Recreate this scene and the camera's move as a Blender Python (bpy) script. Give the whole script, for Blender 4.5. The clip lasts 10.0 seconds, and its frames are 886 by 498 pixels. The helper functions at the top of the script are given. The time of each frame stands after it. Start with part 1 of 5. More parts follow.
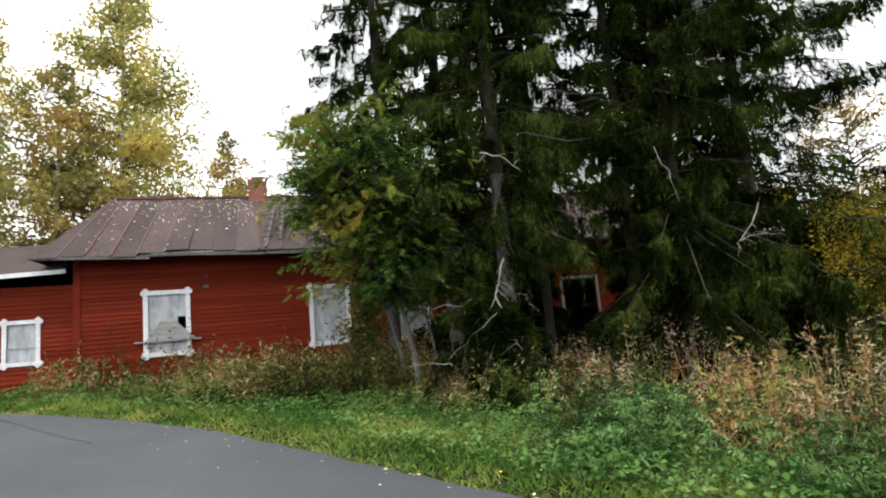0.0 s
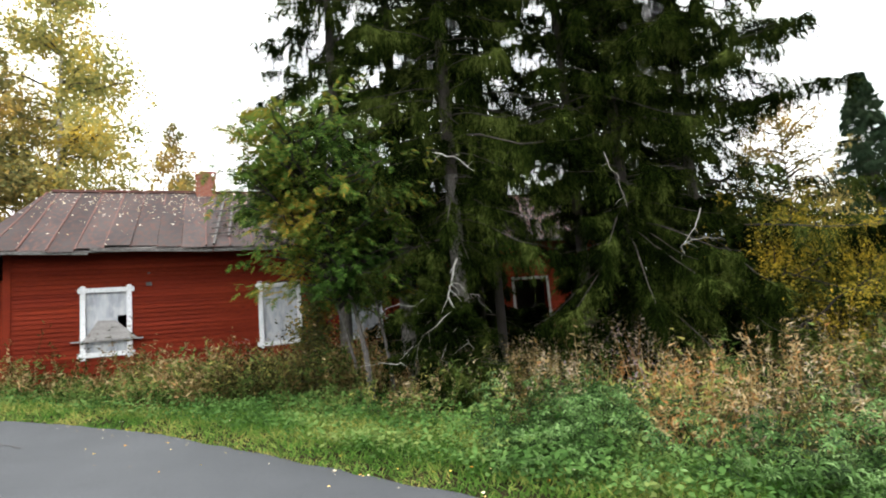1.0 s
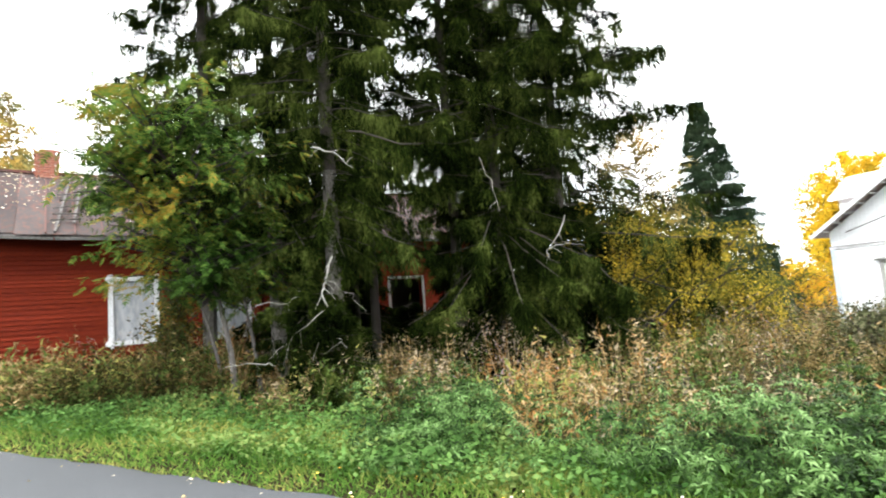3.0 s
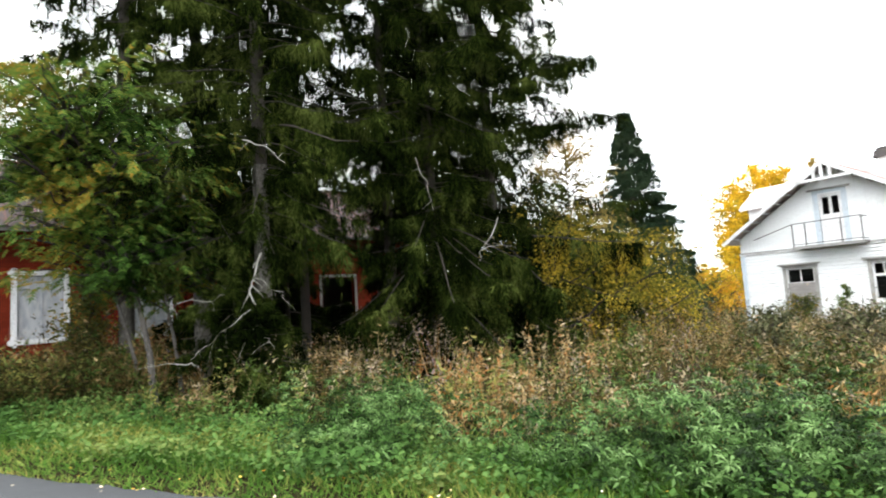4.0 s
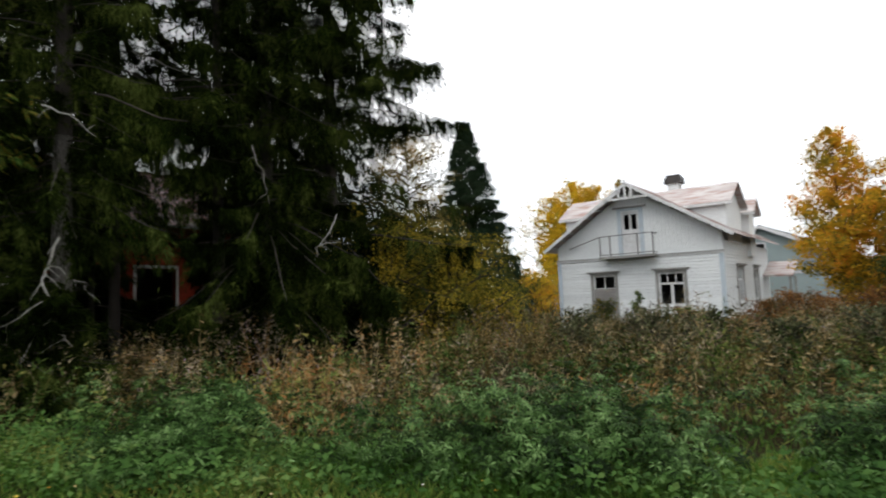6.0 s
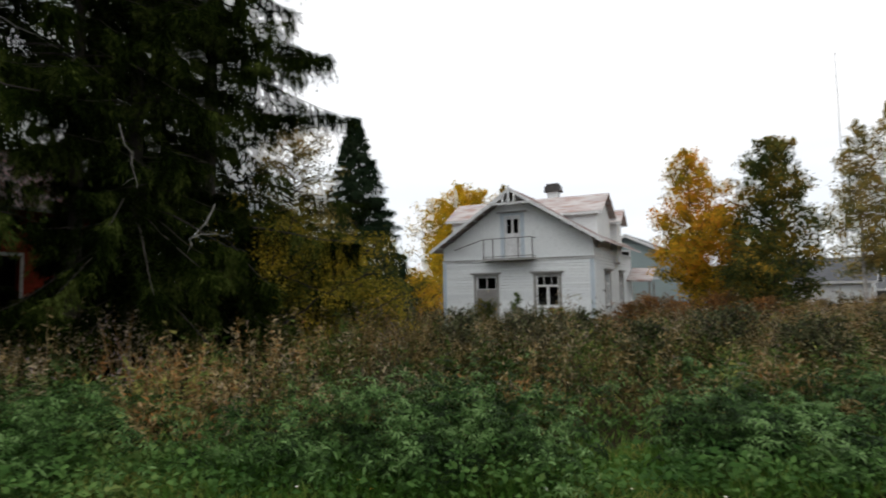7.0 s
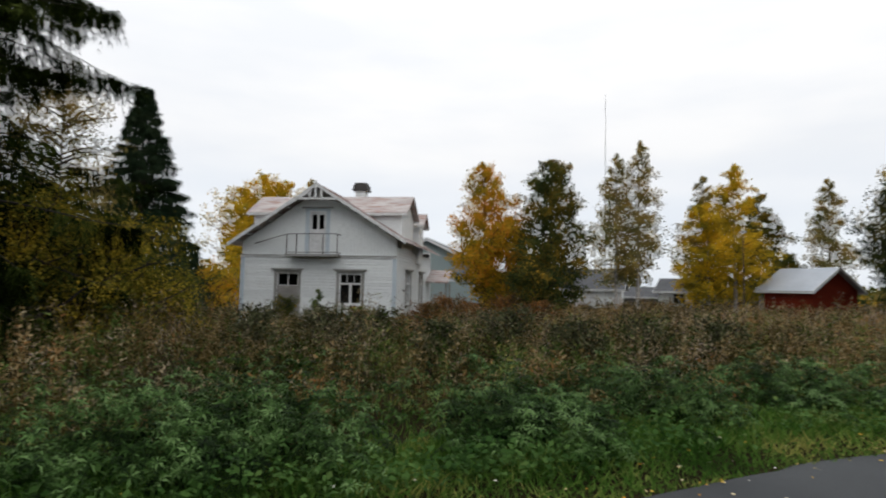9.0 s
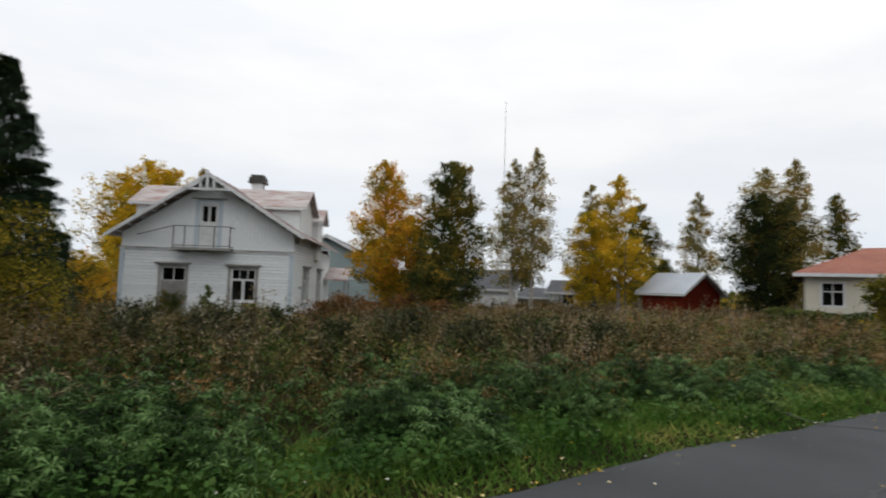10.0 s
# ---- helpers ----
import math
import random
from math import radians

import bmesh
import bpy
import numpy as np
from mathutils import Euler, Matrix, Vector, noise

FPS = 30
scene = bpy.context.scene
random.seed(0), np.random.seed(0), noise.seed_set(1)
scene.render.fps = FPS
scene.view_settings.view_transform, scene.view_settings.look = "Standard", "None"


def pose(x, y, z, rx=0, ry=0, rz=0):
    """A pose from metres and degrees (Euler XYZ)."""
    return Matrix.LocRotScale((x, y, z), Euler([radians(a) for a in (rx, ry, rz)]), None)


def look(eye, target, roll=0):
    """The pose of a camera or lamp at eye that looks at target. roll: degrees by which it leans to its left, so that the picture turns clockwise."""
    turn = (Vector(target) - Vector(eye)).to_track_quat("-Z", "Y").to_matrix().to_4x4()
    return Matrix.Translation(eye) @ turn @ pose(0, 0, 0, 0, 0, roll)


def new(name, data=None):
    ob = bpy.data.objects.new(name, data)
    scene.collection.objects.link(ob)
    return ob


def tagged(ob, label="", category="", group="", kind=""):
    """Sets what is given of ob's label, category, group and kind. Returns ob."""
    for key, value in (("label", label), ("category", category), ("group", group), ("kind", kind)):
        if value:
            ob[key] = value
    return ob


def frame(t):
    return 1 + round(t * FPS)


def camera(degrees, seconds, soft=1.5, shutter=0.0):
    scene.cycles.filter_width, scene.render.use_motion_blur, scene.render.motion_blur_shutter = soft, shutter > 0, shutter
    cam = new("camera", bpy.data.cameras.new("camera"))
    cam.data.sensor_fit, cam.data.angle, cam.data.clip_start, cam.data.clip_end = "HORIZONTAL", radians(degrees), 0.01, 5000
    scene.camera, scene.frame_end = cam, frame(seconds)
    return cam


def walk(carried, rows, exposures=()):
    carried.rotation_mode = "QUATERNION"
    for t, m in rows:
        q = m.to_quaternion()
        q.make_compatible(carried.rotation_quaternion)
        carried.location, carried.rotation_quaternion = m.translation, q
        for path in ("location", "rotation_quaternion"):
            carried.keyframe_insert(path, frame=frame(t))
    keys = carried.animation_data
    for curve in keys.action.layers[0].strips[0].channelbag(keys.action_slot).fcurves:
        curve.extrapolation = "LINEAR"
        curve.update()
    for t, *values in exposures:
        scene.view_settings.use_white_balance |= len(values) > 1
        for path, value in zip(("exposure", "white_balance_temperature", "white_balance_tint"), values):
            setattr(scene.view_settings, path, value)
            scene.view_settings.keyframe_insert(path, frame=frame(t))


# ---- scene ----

# ---- the camera and its walk ----
cam = camera(76.2, 10.0, soft=1.9, shutter=0.5)
EYE, ARM = 1.6, 0.1
PATH = [
    (0, 97.45, 4.81, 0.63),
    (0.5, 97.26, 4.72, -1.57),
    (1, 97.04, 4.63, -4.11),
    (1.5, 96.80, 4.54, -6.85),
    (2, 96.50, 4.45, -10.13),
    (2.5, 96.22, 4.35, -13.32),
    (4, 95.47, 3.64, -23.39),
    (4.5, 95.24, 3.30, -26.71),
    (5, 94.97, 3.02, -30.65),
    (6.5, 94.19, 1.65, -45.33),
    (7, 93.96, 0.96, -51.29),
    (7.5, 93.82, 0.37, -56.18),
    (8, 93.74, -0.20, -61.67),
    (8.5, 93.72, -0.74, -66.19),
    (9, 93.78, -1.14, -70.99),
    (9.5, 93.82, -1.58, -75.65),
    (10, 93.92, -2.04, -81.12),
]
EXPOSURES = [(0.0, -1.1), (1.0, -0.7), (1.5, -0.4), (2.5, -0.05), (4.0, -0.6), (4.5, -0.95), (5.0, -1.35), (6.5, -2.3), (8.5, -2.65), (10.0, -2.7)]
walk(cam, [(t, pose(-ARM * math.sin(radians(rz)), ARM * math.cos(radians(rz)), EYE, rx, ry, rz)) for t, rx, ry, rz in PATH], EXPOSURES)

# ---- world and light: a bright overcast sky ----
SUN_EL, SUN_AZ = 48.0, 235.0      # degrees; azimuth clockwise from +y
world = bpy.data.worlds.new("overcast_sky")
scene.world = world
world.use_nodes = True
nt = world.node_tree
nt.nodes.clear()
N = nt.nodes.new
sky = N("ShaderNodeTexSky")
sky.sky_type, sky.sun_disc = "NISHITA", False
sky.sun_elevation, sky.sun_rotation = radians(SUN_EL), radians(SUN_AZ)
coord, sep = N("ShaderNodeTexCoord"), N("ShaderNodeSeparateXYZ")
nt.links.new(coord.outputs["Generated"], sep.inputs[0])
grad = N("ShaderNodeValToRGB")
grad.color_ramp.elements[0].position, grad.color_ramp.elements[0].color = 0.0, (0.84, 0.9, 0.99, 1)
grad.color_ramp.elements[1].position, grad.color_ramp.elements[1].color = 0.22, (1.04, 1.04, 1.04, 1)
zenith = grad.color_ramp.elements.new(1.0)
zenith.color = (1.5, 1.5, 1.48, 1)
nt.links.new(sep.outputs[2], grad.inputs[0])
warp = N("ShaderNodeMapping")
warp.inputs["Scale"].default_value = (1.2, 1.2, 5.0)
nt.links.new(coord.outputs["Generated"], warp.inputs[0])
clouds = N("ShaderNodeTexNoise")
clouds.inputs["Scale"].default_value, clouds.inputs["Detail"].default_value = 2.2, 5
nt.links.new(warp.outputs[0], clouds.inputs["Vector"])
crmp = N("ShaderNodeValToRGB")
crmp.color_ramp.elements[0].position, crmp.color_ramp.elements[0].color = 0.35, (0.95, 0.965, 0.99, 1)
crmp.color_ramp.elements[1].position, crmp.color_ramp.elements[1].color = 0.6, (1.06, 1.05, 1.04, 1)
nt.links.new(clouds.outputs["Fac"], crmp.inputs[0])
mul = N("ShaderNodeMix")
mul.data_type, mul.blend_type = "RGBA", "MULTIPLY"
mul.inputs[0].default_value = 1.0
nt.links.new(grad.outputs[0], mul.inputs[6])
nt.links.new(crmp.outputs[0], mul.inputs[7])
bg_cloud, bg_sky, both, wout = N("ShaderNodeBackground"), N("ShaderNodeBackground"), N("ShaderNodeAddShader"), N("ShaderNodeOutputWorld")
bg_cloud.inputs[1].default_value, bg_sky.inputs[1].default_value = 5.4, 0.08
nt.links.new(mul.outputs[2], bg_cloud.inputs[0])
nt.links.new(sky.outputs[0], bg_sky.inputs[0])
nt.links.new(bg_cloud.outputs[0], both.inputs[0])
nt.links.new(bg_sky.outputs[0], both.inputs[1])
nt.links.new(both.outputs[0], wout.inputs[0])
sun = new("sun", bpy.data.lights.new("sun", "SUN"))
sun.data.energy, sun.data.angle, sun.data.color = 0.8, radians(30), (1.0, 0.96, 0.9)
sd = Vector((math.sin(radians(SUN_AZ)) * math.cos(radians(SUN_EL)), math.cos(radians(SUN_AZ)) * math.cos(radians(SUN_EL)), math.sin(radians(SUN_EL))))
sun.matrix_world = look(sd * 60, (0, 0, 0))

# ---- materials ----
def surface(name, c1, c2, c3=None, rough=0.7, grain=40.0, blotch=1.5, metal=0.0, bump=0.2, stretch=(1, 1, 1), spec=0.3, per_piece=0.0):
    """Two scales of variation: blotches between c1 and c2, fine grain towards c3, relief from the grain."""
    m = bpy.data.materials.new(name)
    m.use_nodes = True
    t = m.node_tree
    b = t.nodes["Principled BSDF"]
    tc, mp = t.nodes.new("ShaderNodeTexCoord"), t.nodes.new("ShaderNodeMapping")
    mp.inputs["Scale"].default_value = stretch
    t.links.new(tc.outputs["Object"], mp.inputs[0])
    n1, n2 = t.nodes.new("ShaderNodeTexNoise"), t.nodes.new("ShaderNodeTexNoise")
    n1.inputs["Scale"].default_value, n1.inputs["Detail"].default_value = blotch, 6
    n2.inputs["Scale"].default_value, n2.inputs["Detail"].default_value = grain, 4
    for n in (n1, n2):
        t.links.new(mp.outputs[0], n.inputs["Vector"])
    r1, r2 = t.nodes.new("ShaderNodeMapRange"), t.nodes.new("ShaderNodeMapRange")
    for r, n, lo, hi in ((r1, n1, 0.35, 0.65), (r2, n2, 0.45, 0.75)):
        r.inputs[1].default_value, r.inputs[2].default_value = lo, hi
        t.links.new(n.outputs["Fac"], r.inputs[0])
    a, g = t.nodes.new("ShaderNodeMix"), t.nodes.new("ShaderNodeMix")
    a.data_type = g.data_type = "RGBA"
    a.inputs[6].default_value, a.inputs[7].default_value = (*c1, 1), (*c2, 1)
    g.inputs[7].default_value = (*(c3 or c2), 1)
    t.links.new(r1.outputs[0], a.inputs[0])
    t.links.new(a.outputs[2], g.inputs[6])
    t.links.new(r2.outputs[0], g.inputs[0])
    out = g.outputs[2]
    if per_piece:
        info, hs, mr = t.nodes.new("ShaderNodeObjectInfo"), t.nodes.new("ShaderNodeHueSaturation"), t.nodes.new("ShaderNodeMapRange")
        mr.inputs[3].default_value, mr.inputs[4].default_value = 1 - per_piece, 1 + per_piece
        t.links.new(info.outputs["Random"], mr.inputs[0])
        t.links.new(mr.outputs[0], hs.inputs["Value"])
        t.links.new(out, hs.inputs["Color"])
        out = hs.outputs[0]
    t.links.new(out, b.inputs["Base Color"])
    b.inputs["Roughness"].default_value, b.inputs["Metallic"].default_value = rough, metal
    b.inputs["Specular IOR Level"].default_value = spec
    if bump:
        bp = t.nodes.new("ShaderNodeBump")
        bp.inputs["Strength"].default_value, bp.inputs["Distance"].default_value = bump, 0.02
        t.links.new(n2.outputs["Fac"], bp.inputs["Height"])
        t.links.new(bp.outputs[0], b.inputs["Normal"])
    return m


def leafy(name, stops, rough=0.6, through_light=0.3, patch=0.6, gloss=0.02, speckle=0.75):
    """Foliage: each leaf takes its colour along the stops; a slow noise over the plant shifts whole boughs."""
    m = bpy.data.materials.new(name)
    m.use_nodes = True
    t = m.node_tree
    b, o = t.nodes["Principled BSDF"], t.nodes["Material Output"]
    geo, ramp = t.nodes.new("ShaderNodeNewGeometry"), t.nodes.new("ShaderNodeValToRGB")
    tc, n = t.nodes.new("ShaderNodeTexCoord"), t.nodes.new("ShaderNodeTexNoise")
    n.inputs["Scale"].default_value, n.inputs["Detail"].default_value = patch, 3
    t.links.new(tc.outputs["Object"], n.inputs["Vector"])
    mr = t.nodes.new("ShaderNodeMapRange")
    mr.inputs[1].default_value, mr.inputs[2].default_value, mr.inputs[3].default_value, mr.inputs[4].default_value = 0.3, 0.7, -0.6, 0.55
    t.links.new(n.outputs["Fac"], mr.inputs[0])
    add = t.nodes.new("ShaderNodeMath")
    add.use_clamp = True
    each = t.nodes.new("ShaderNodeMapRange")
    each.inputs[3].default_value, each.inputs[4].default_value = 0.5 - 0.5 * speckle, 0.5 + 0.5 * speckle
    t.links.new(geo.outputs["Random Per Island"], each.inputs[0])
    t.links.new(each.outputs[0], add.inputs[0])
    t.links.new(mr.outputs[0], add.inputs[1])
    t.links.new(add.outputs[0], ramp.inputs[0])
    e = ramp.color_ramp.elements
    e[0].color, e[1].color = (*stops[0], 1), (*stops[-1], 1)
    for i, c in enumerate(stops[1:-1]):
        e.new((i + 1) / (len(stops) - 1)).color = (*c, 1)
    t.links.new(ramp.outputs[0], b.inputs["Base Color"])
    b.inputs["Roughness"].default_value, b.inputs["Specular IOR Level"].default_value = rough, gloss
    tr, mix = t.nodes.new("ShaderNodeBsdfTranslucent"), t.nodes.new("ShaderNodeMixShader")
    t.links.new(ramp.outputs[0], tr.inputs[0])
    mix.inputs[0].default_value = through_light
    t.links.new(b.outputs[0], mix.inputs[1])
    t.links.new(tr.outputs[0], mix.inputs[2])
    t.links.new(mix.outputs[0], o.inputs[0])
    return m


M_ASPHALT = surface("asphalt", (0.05, 0.054, 0.058), (0.074, 0.079, 0.084), (0.032, 0.034, 0.037), 0.85, 140, 0.45, bump=0.35, spec=0.2)
M_SEAM = surface("bitumen_seam", (0.03, 0.03, 0.032), (0.045, 0.045, 0.045), None, 0.6, 60, 2)
M_SOIL = surface("soil_and_litter", (0.016, 0.016, 0.008), (0.028, 0.024, 0.012), (0.045, 0.036, 0.018), 0.95, 25, 0.8, spec=0.0)
M_RED = surface("falu_red_board", (0.165, 0.024, 0.01), (0.13, 0.018, 0.009), (0.085, 0.015, 0.01), 0.95, 26, 0.9, stretch=(0.3, 1, 3), bump=0.3, spec=0.05)
M_REDBOARD = surface("falu_red_wall_board", (0.165, 0.024, 0.01), (0.13, 0.018, 0.009), (0.085, 0.015, 0.01), 0.95, 26, 0.9, stretch=(0.3, 1, 3), bump=0.3, spec=0.05, per_piece=0.16)
M_WHITETRIM = surface("weathered_white_paint", (0.72, 0.73, 0.74), (0.6, 0.61, 0.61), (0.45, 0.45, 0.44), 0.6, 22, 3)
M_BOARDED = surface("grey_white_window_sheet", (0.4, 0.42, 0.44), (0.24, 0.26, 0.28), (0.48, 0.48, 0.48), 0.5, 5, 1.8, stretch=(2.2, 1, 0.7))
M_GREYWOOD = surface("grey_weathered_wood", (0.3, 0.29, 0.28), (0.22, 0.21, 0.2), (0.14, 0.13, 0.12), 0.85, 30, 2, stretch=(1, 4, 4))
M_ROOFRED = surface("old_roof_felt", (0.034, 0.028, 0.028), (0.055, 0.045, 0.043), (0.085, 0.04, 0.03), 0.8, 7, 0.8, stretch=(1.5, 0.5, 1), per_piece=0.25, spec=0.15)
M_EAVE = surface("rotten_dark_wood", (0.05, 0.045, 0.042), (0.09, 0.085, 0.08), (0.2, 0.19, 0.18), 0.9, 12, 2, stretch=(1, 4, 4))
M_SEAMRED = surface("rusty_seam", (0.14, 0.052, 0.04), (0.08, 0.042, 0.035), None, 0.8, 20, 3)
M_BRICK = surface("chimney_brick", (0.3, 0.11, 0.07), (0.22, 0.08, 0.055), (0.36, 0.2, 0.15), 0.9, 30, 5)
M_WHITEWALL = surface("white_painted_siding", (0.76, 0.79, 0.79), (0.7, 0.73, 0.74), (0.6, 0.62, 0.62), 0.7, 14, 0.6, stretch=(0.35, 1, 3), bump=0.1)
M_WHITEBOARD = surface("white_painted_wall_board", (0.76, 0.79, 0.79), (0.7, 0.73, 0.74), (0.6, 0.62, 0.62), 0.7, 14, 0.6, stretch=(0.35, 1, 3), bump=0.1, per_piece=0.05)
M_BLUETRIM = surface("pale_blue_trim", (0.52, 0.6, 0.66), (0.46, 0.54, 0.6), (0.4, 0.43, 0.45), 0.7, 20, 2)
M_GREYTRIM = surface("bare_grey_trim", (0.36, 0.36, 0.34), (0.25, 0.25, 0.24), (0.18, 0.17, 0.16), 0.85, 25, 3)
M_PINKROOF = surface("faded_red_sheet_roof", (0.36, 0.31, 0.3), (0.5, 0.47, 0.46), (0.26, 0.11, 0.075), 0.65, 3.2, 1.1, stretch=(0.5, 1.6, 1.6), bump=0.1)
# near-black: the shade of the rooms is put into this colour
M_ROOMSHADE = surface("interior_shade", (0.02, 0.02, 0.02), (0.035, 0.032, 0.03), None, 0.9, 10, 2)
M_IRON = surface("dark_iron", (0.05, 0.05, 0.052), (0.09, 0.08, 0.075), None, 0.6, 40, 6, metal=0.6)
M_GREENHOUSE = surface("grey_green_boards", (0.33, 0.4, 0.4), (0.29, 0.36, 0.36), None, 0.75, 12, 0.7)
M_GREYROOF = surface("grey_roof", (0.06, 0.063, 0.07), (0.09, 0.093, 0.1), None, 0.7, 15, 1)
M_TINROOF = surface("galvanised_sheet_roof", (0.5, 0.54, 0.6), (0.42, 0.46, 0.52), None, 0.45, 8, 0.6, metal=0.2)
M_TILEROOF = surface("orange_red_roof", (0.3, 0.105, 0.07), (0.23, 0.08, 0.055), (0.38, 0.17, 0.12), 0.75, 10, 0.7)
M_CREAM = surface("cream_render", (0.62, 0.58, 0.48), (0.55, 0.52, 0.44), None, 0.85, 14, 0.7)
M_BARKGREY = surface("grey_spruce_bark", (0.1, 0.093, 0.083), (0.055, 0.05, 0.043), (0.17, 0.16, 0.145), 0.95, 26, 3, stretch=(2, 2, 0.5), bump=0.6)
M_BARKBIRCH = surface("birch_bark", (0.55, 0.53, 0.5), (0.3, 0.28, 0.26), (0.08, 0.075, 0.07), 0.8, 9, 4, stretch=(0.6, 0.6, 2))
M_BARKDARK = surface("dark_bark", (0.045, 0.038, 0.031), (0.03, 0.026, 0.022), None, 0.95, 26, 3)
M_DEADWOOD = surface("pale_dead_wood", (0.42, 0.41, 0.37), (0.25, 0.24, 0.21), None, 0.9, 26, 3)
M_GLASS = bpy.data.materials.new("window_glass")
M_GLASS.use_nodes = True
_b = M_GLASS.node_tree.nodes["Principled BSDF"]
_b.inputs["Base Color"].default_value, _b.inputs["Roughness"].default_value = (0.9, 0.95, 0.95, 1), 0.06
_b.inputs["Transmission Weight"].default_value, _b.inputs["IOR"].default_value = 1.0, 1.1
# the near-black stops put the crown's inner shade into the needle colour
L_SPRUCE_SHADED = leafy("shaded_spruce_needles", [(0.002, 0.0035, 0.001), (0.006, 0.01, 0.002), (0.02, 0.03, 0.006), (0.075, 0.095, 0.022)], through_light=0.1, gloss=0.0, patch=1.1, speckle=0.6)
L_SPRUCE2 = leafy("blue_green_spruce_needles", [(0.01, 0.02, 0.011), (0.024, 0.042, 0.022), (0.055, 0.078, 0.042)], through_light=0.1, gloss=0.0)
L_ROWAN = leafy("green_autumn_leaves", [(0.02, 0.045, 0.008), (0.045, 0.095, 0.018), (0.095, 0.17, 0.03), (0.17, 0.21, 0.04), (0.3, 0.2, 0.03)], through_light=0.4)
L_BIRCH = leafy("yellow_green_birch_leaves", [(0.17, 0.19, 0.06), (0.3, 0.29, 0.1), (0.48, 0.4, 0.12), (0.62, 0.45, 0.08)], through_light=0.45)
L_BIRCHPALE = leafy("sparse_pale_birch_leaves", [(0.14, 0.15, 0.06), (0.25, 0.22, 0.08), (0.4, 0.3, 0.1), (0.46, 0.31, 0.08)], through_light=0.4)
L_YELLOW = leafy("yellow_autumn_leaves", [(0.2, 0.19, 0.03), (0.5, 0.37, 0.03), (0.7, 0.47, 0.035), (0.75, 0.46, 0.03)], through_light=0.45)
L_ORANGE = leafy("orange_autumn_leaves", [(0.15, 0.15, 0.03), (0.5, 0.35, 0.03), (0.72, 0.41, 0.035), (0.7, 0.29, 0.04)], through_light=0.45)
L_DARKGREEN = leafy("dark_green_autumn_leaves", [(0.04, 0.055, 0.018), (0.07, 0.09, 0.025), (0.15, 0.13, 0.03), (0.42, 0.25, 0.03)], through_light=0.35)
L_DEEP = leafy("deep_green_leaves", [(0.012, 0.022, 0.008), (0.022, 0.036, 0.012), (0.045, 0.055, 0.018), (0.16, 0.13, 0.025)], through_light=0.25)
L_SAGE = leafy("grey_green_shrub_leaves", [(0.028, 0.032, 0.014), (0.07, 0.078, 0.036), (0.13, 0.135, 0.07), (0.2, 0.19, 0.11)], through_light=0.2, patch=1.5)
L_BUSH = leafy("yellow_green_bush_leaves", [(0.055, 0.068, 0.012), (0.15, 0.14, 0.02), (0.32, 0.25, 0.033), (0.54, 0.38, 0.04)], through_light=0.35, patch=0.9)
L_RUST = leafy("rusty_shrub_leaves", [(0.06, 0.055, 0.02), (0.12, 0.07, 0.03), (0.24, 0.1, 0.03), (0.3, 0.16, 0.05)], through_light=0.25)
L_GRASS = leafy("roadside_grass", [(0.035, 0.09, 0.014), (0.075, 0.165, 0.026), (0.14, 0.23, 0.045), (0.32, 0.31, 0.085)], through_light=0.3, patch=0.8)
# low stops carry the shade between leaves, the top stop their pale highlights
L_LUPINE_SHADED = leafy("shaded_lupine_leaves", [(0.005, 0.012, 0.003), (0.017, 0.038, 0.009), (0.055, 0.11, 0.028), (0.145, 0.235, 0.085)], rough=0.5, through_light=0.12, gloss=0.03, patch=2.2)
L_DRY = leafy("dry_herb_leaves", [(0.02, 0.022, 0.006), (0.066, 0.052, 0.016), (0.135, 0.093, 0.033), (0.34, 0.26, 0.135), (0.27, 0.13, 0.042)], through_light=0.15, patch=0.4)
L_DRYGREY = leafy("grey_seed_heads", [(0.03, 0.026, 0.02), (0.12, 0.1, 0.065), (0.42, 0.34, 0.21), (0.2, 0.155, 0.165)], through_light=0.12, patch=0.4)
L_WEED = leafy("green_weed_leaves", [(0.014, 0.028, 0.005), (0.05, 0.085, 0.018), (0.12, 0.165, 0.045), (0.27, 0.25, 0.07)], through_light=0.25, patch=0.5)
L_STRIP = leafy("lush_roadside_weed_leaves", [(0.028, 0.07, 0.016), (0.06, 0.125, 0.03), (0.1, 0.185, 0.048), (0.17, 0.22, 0.065)], through_light=0.3, patch=0.9, speckle=0.5)
L_ROOFLEAF = leafy("pale_leaf_on_roof", [(0.5, 0.4, 0.22), (0.62, 0.55, 0.4), (0.75, 0.7, 0.6)], through_light=0.0, patch=3)
L_FALLEN = leafy("fallen_leaf", [(0.5, 0.24, 0.03), (0.62, 0.42, 0.06), (0.68, 0.6, 0.4), (0.75, 0.72, 0.66)], through_light=0.0, patch=3)

# ---- building helpers ----
def polar(az, dist, z=0.0):
    return Vector((dist * math.sin(radians(az)), dist * math.cos(radians(az)), z))


def part(name, bm, material, parent=None, label=""):
    me = bpy.data.meshes.new(name)
    bm.to_mesh(me)
    bm.free()
    me.materials.append(material)
    ob = new(name, me)
    if parent is not None:
        ob.parent = parent
    return tagged(ob, label)


def hexa(bm, pts):
    """A solid from eight corners: four below and four above, in the same turn."""
    v = [bm.verts.new(p) for p in pts]
    for f in ((3, 2, 1, 0), (4, 5, 6, 7), (0, 1, 5, 4), (1, 2, 6, 5), (2, 3, 7, 6), (3, 0, 4, 7)):
        bm.faces.new([v[i] for i in f])


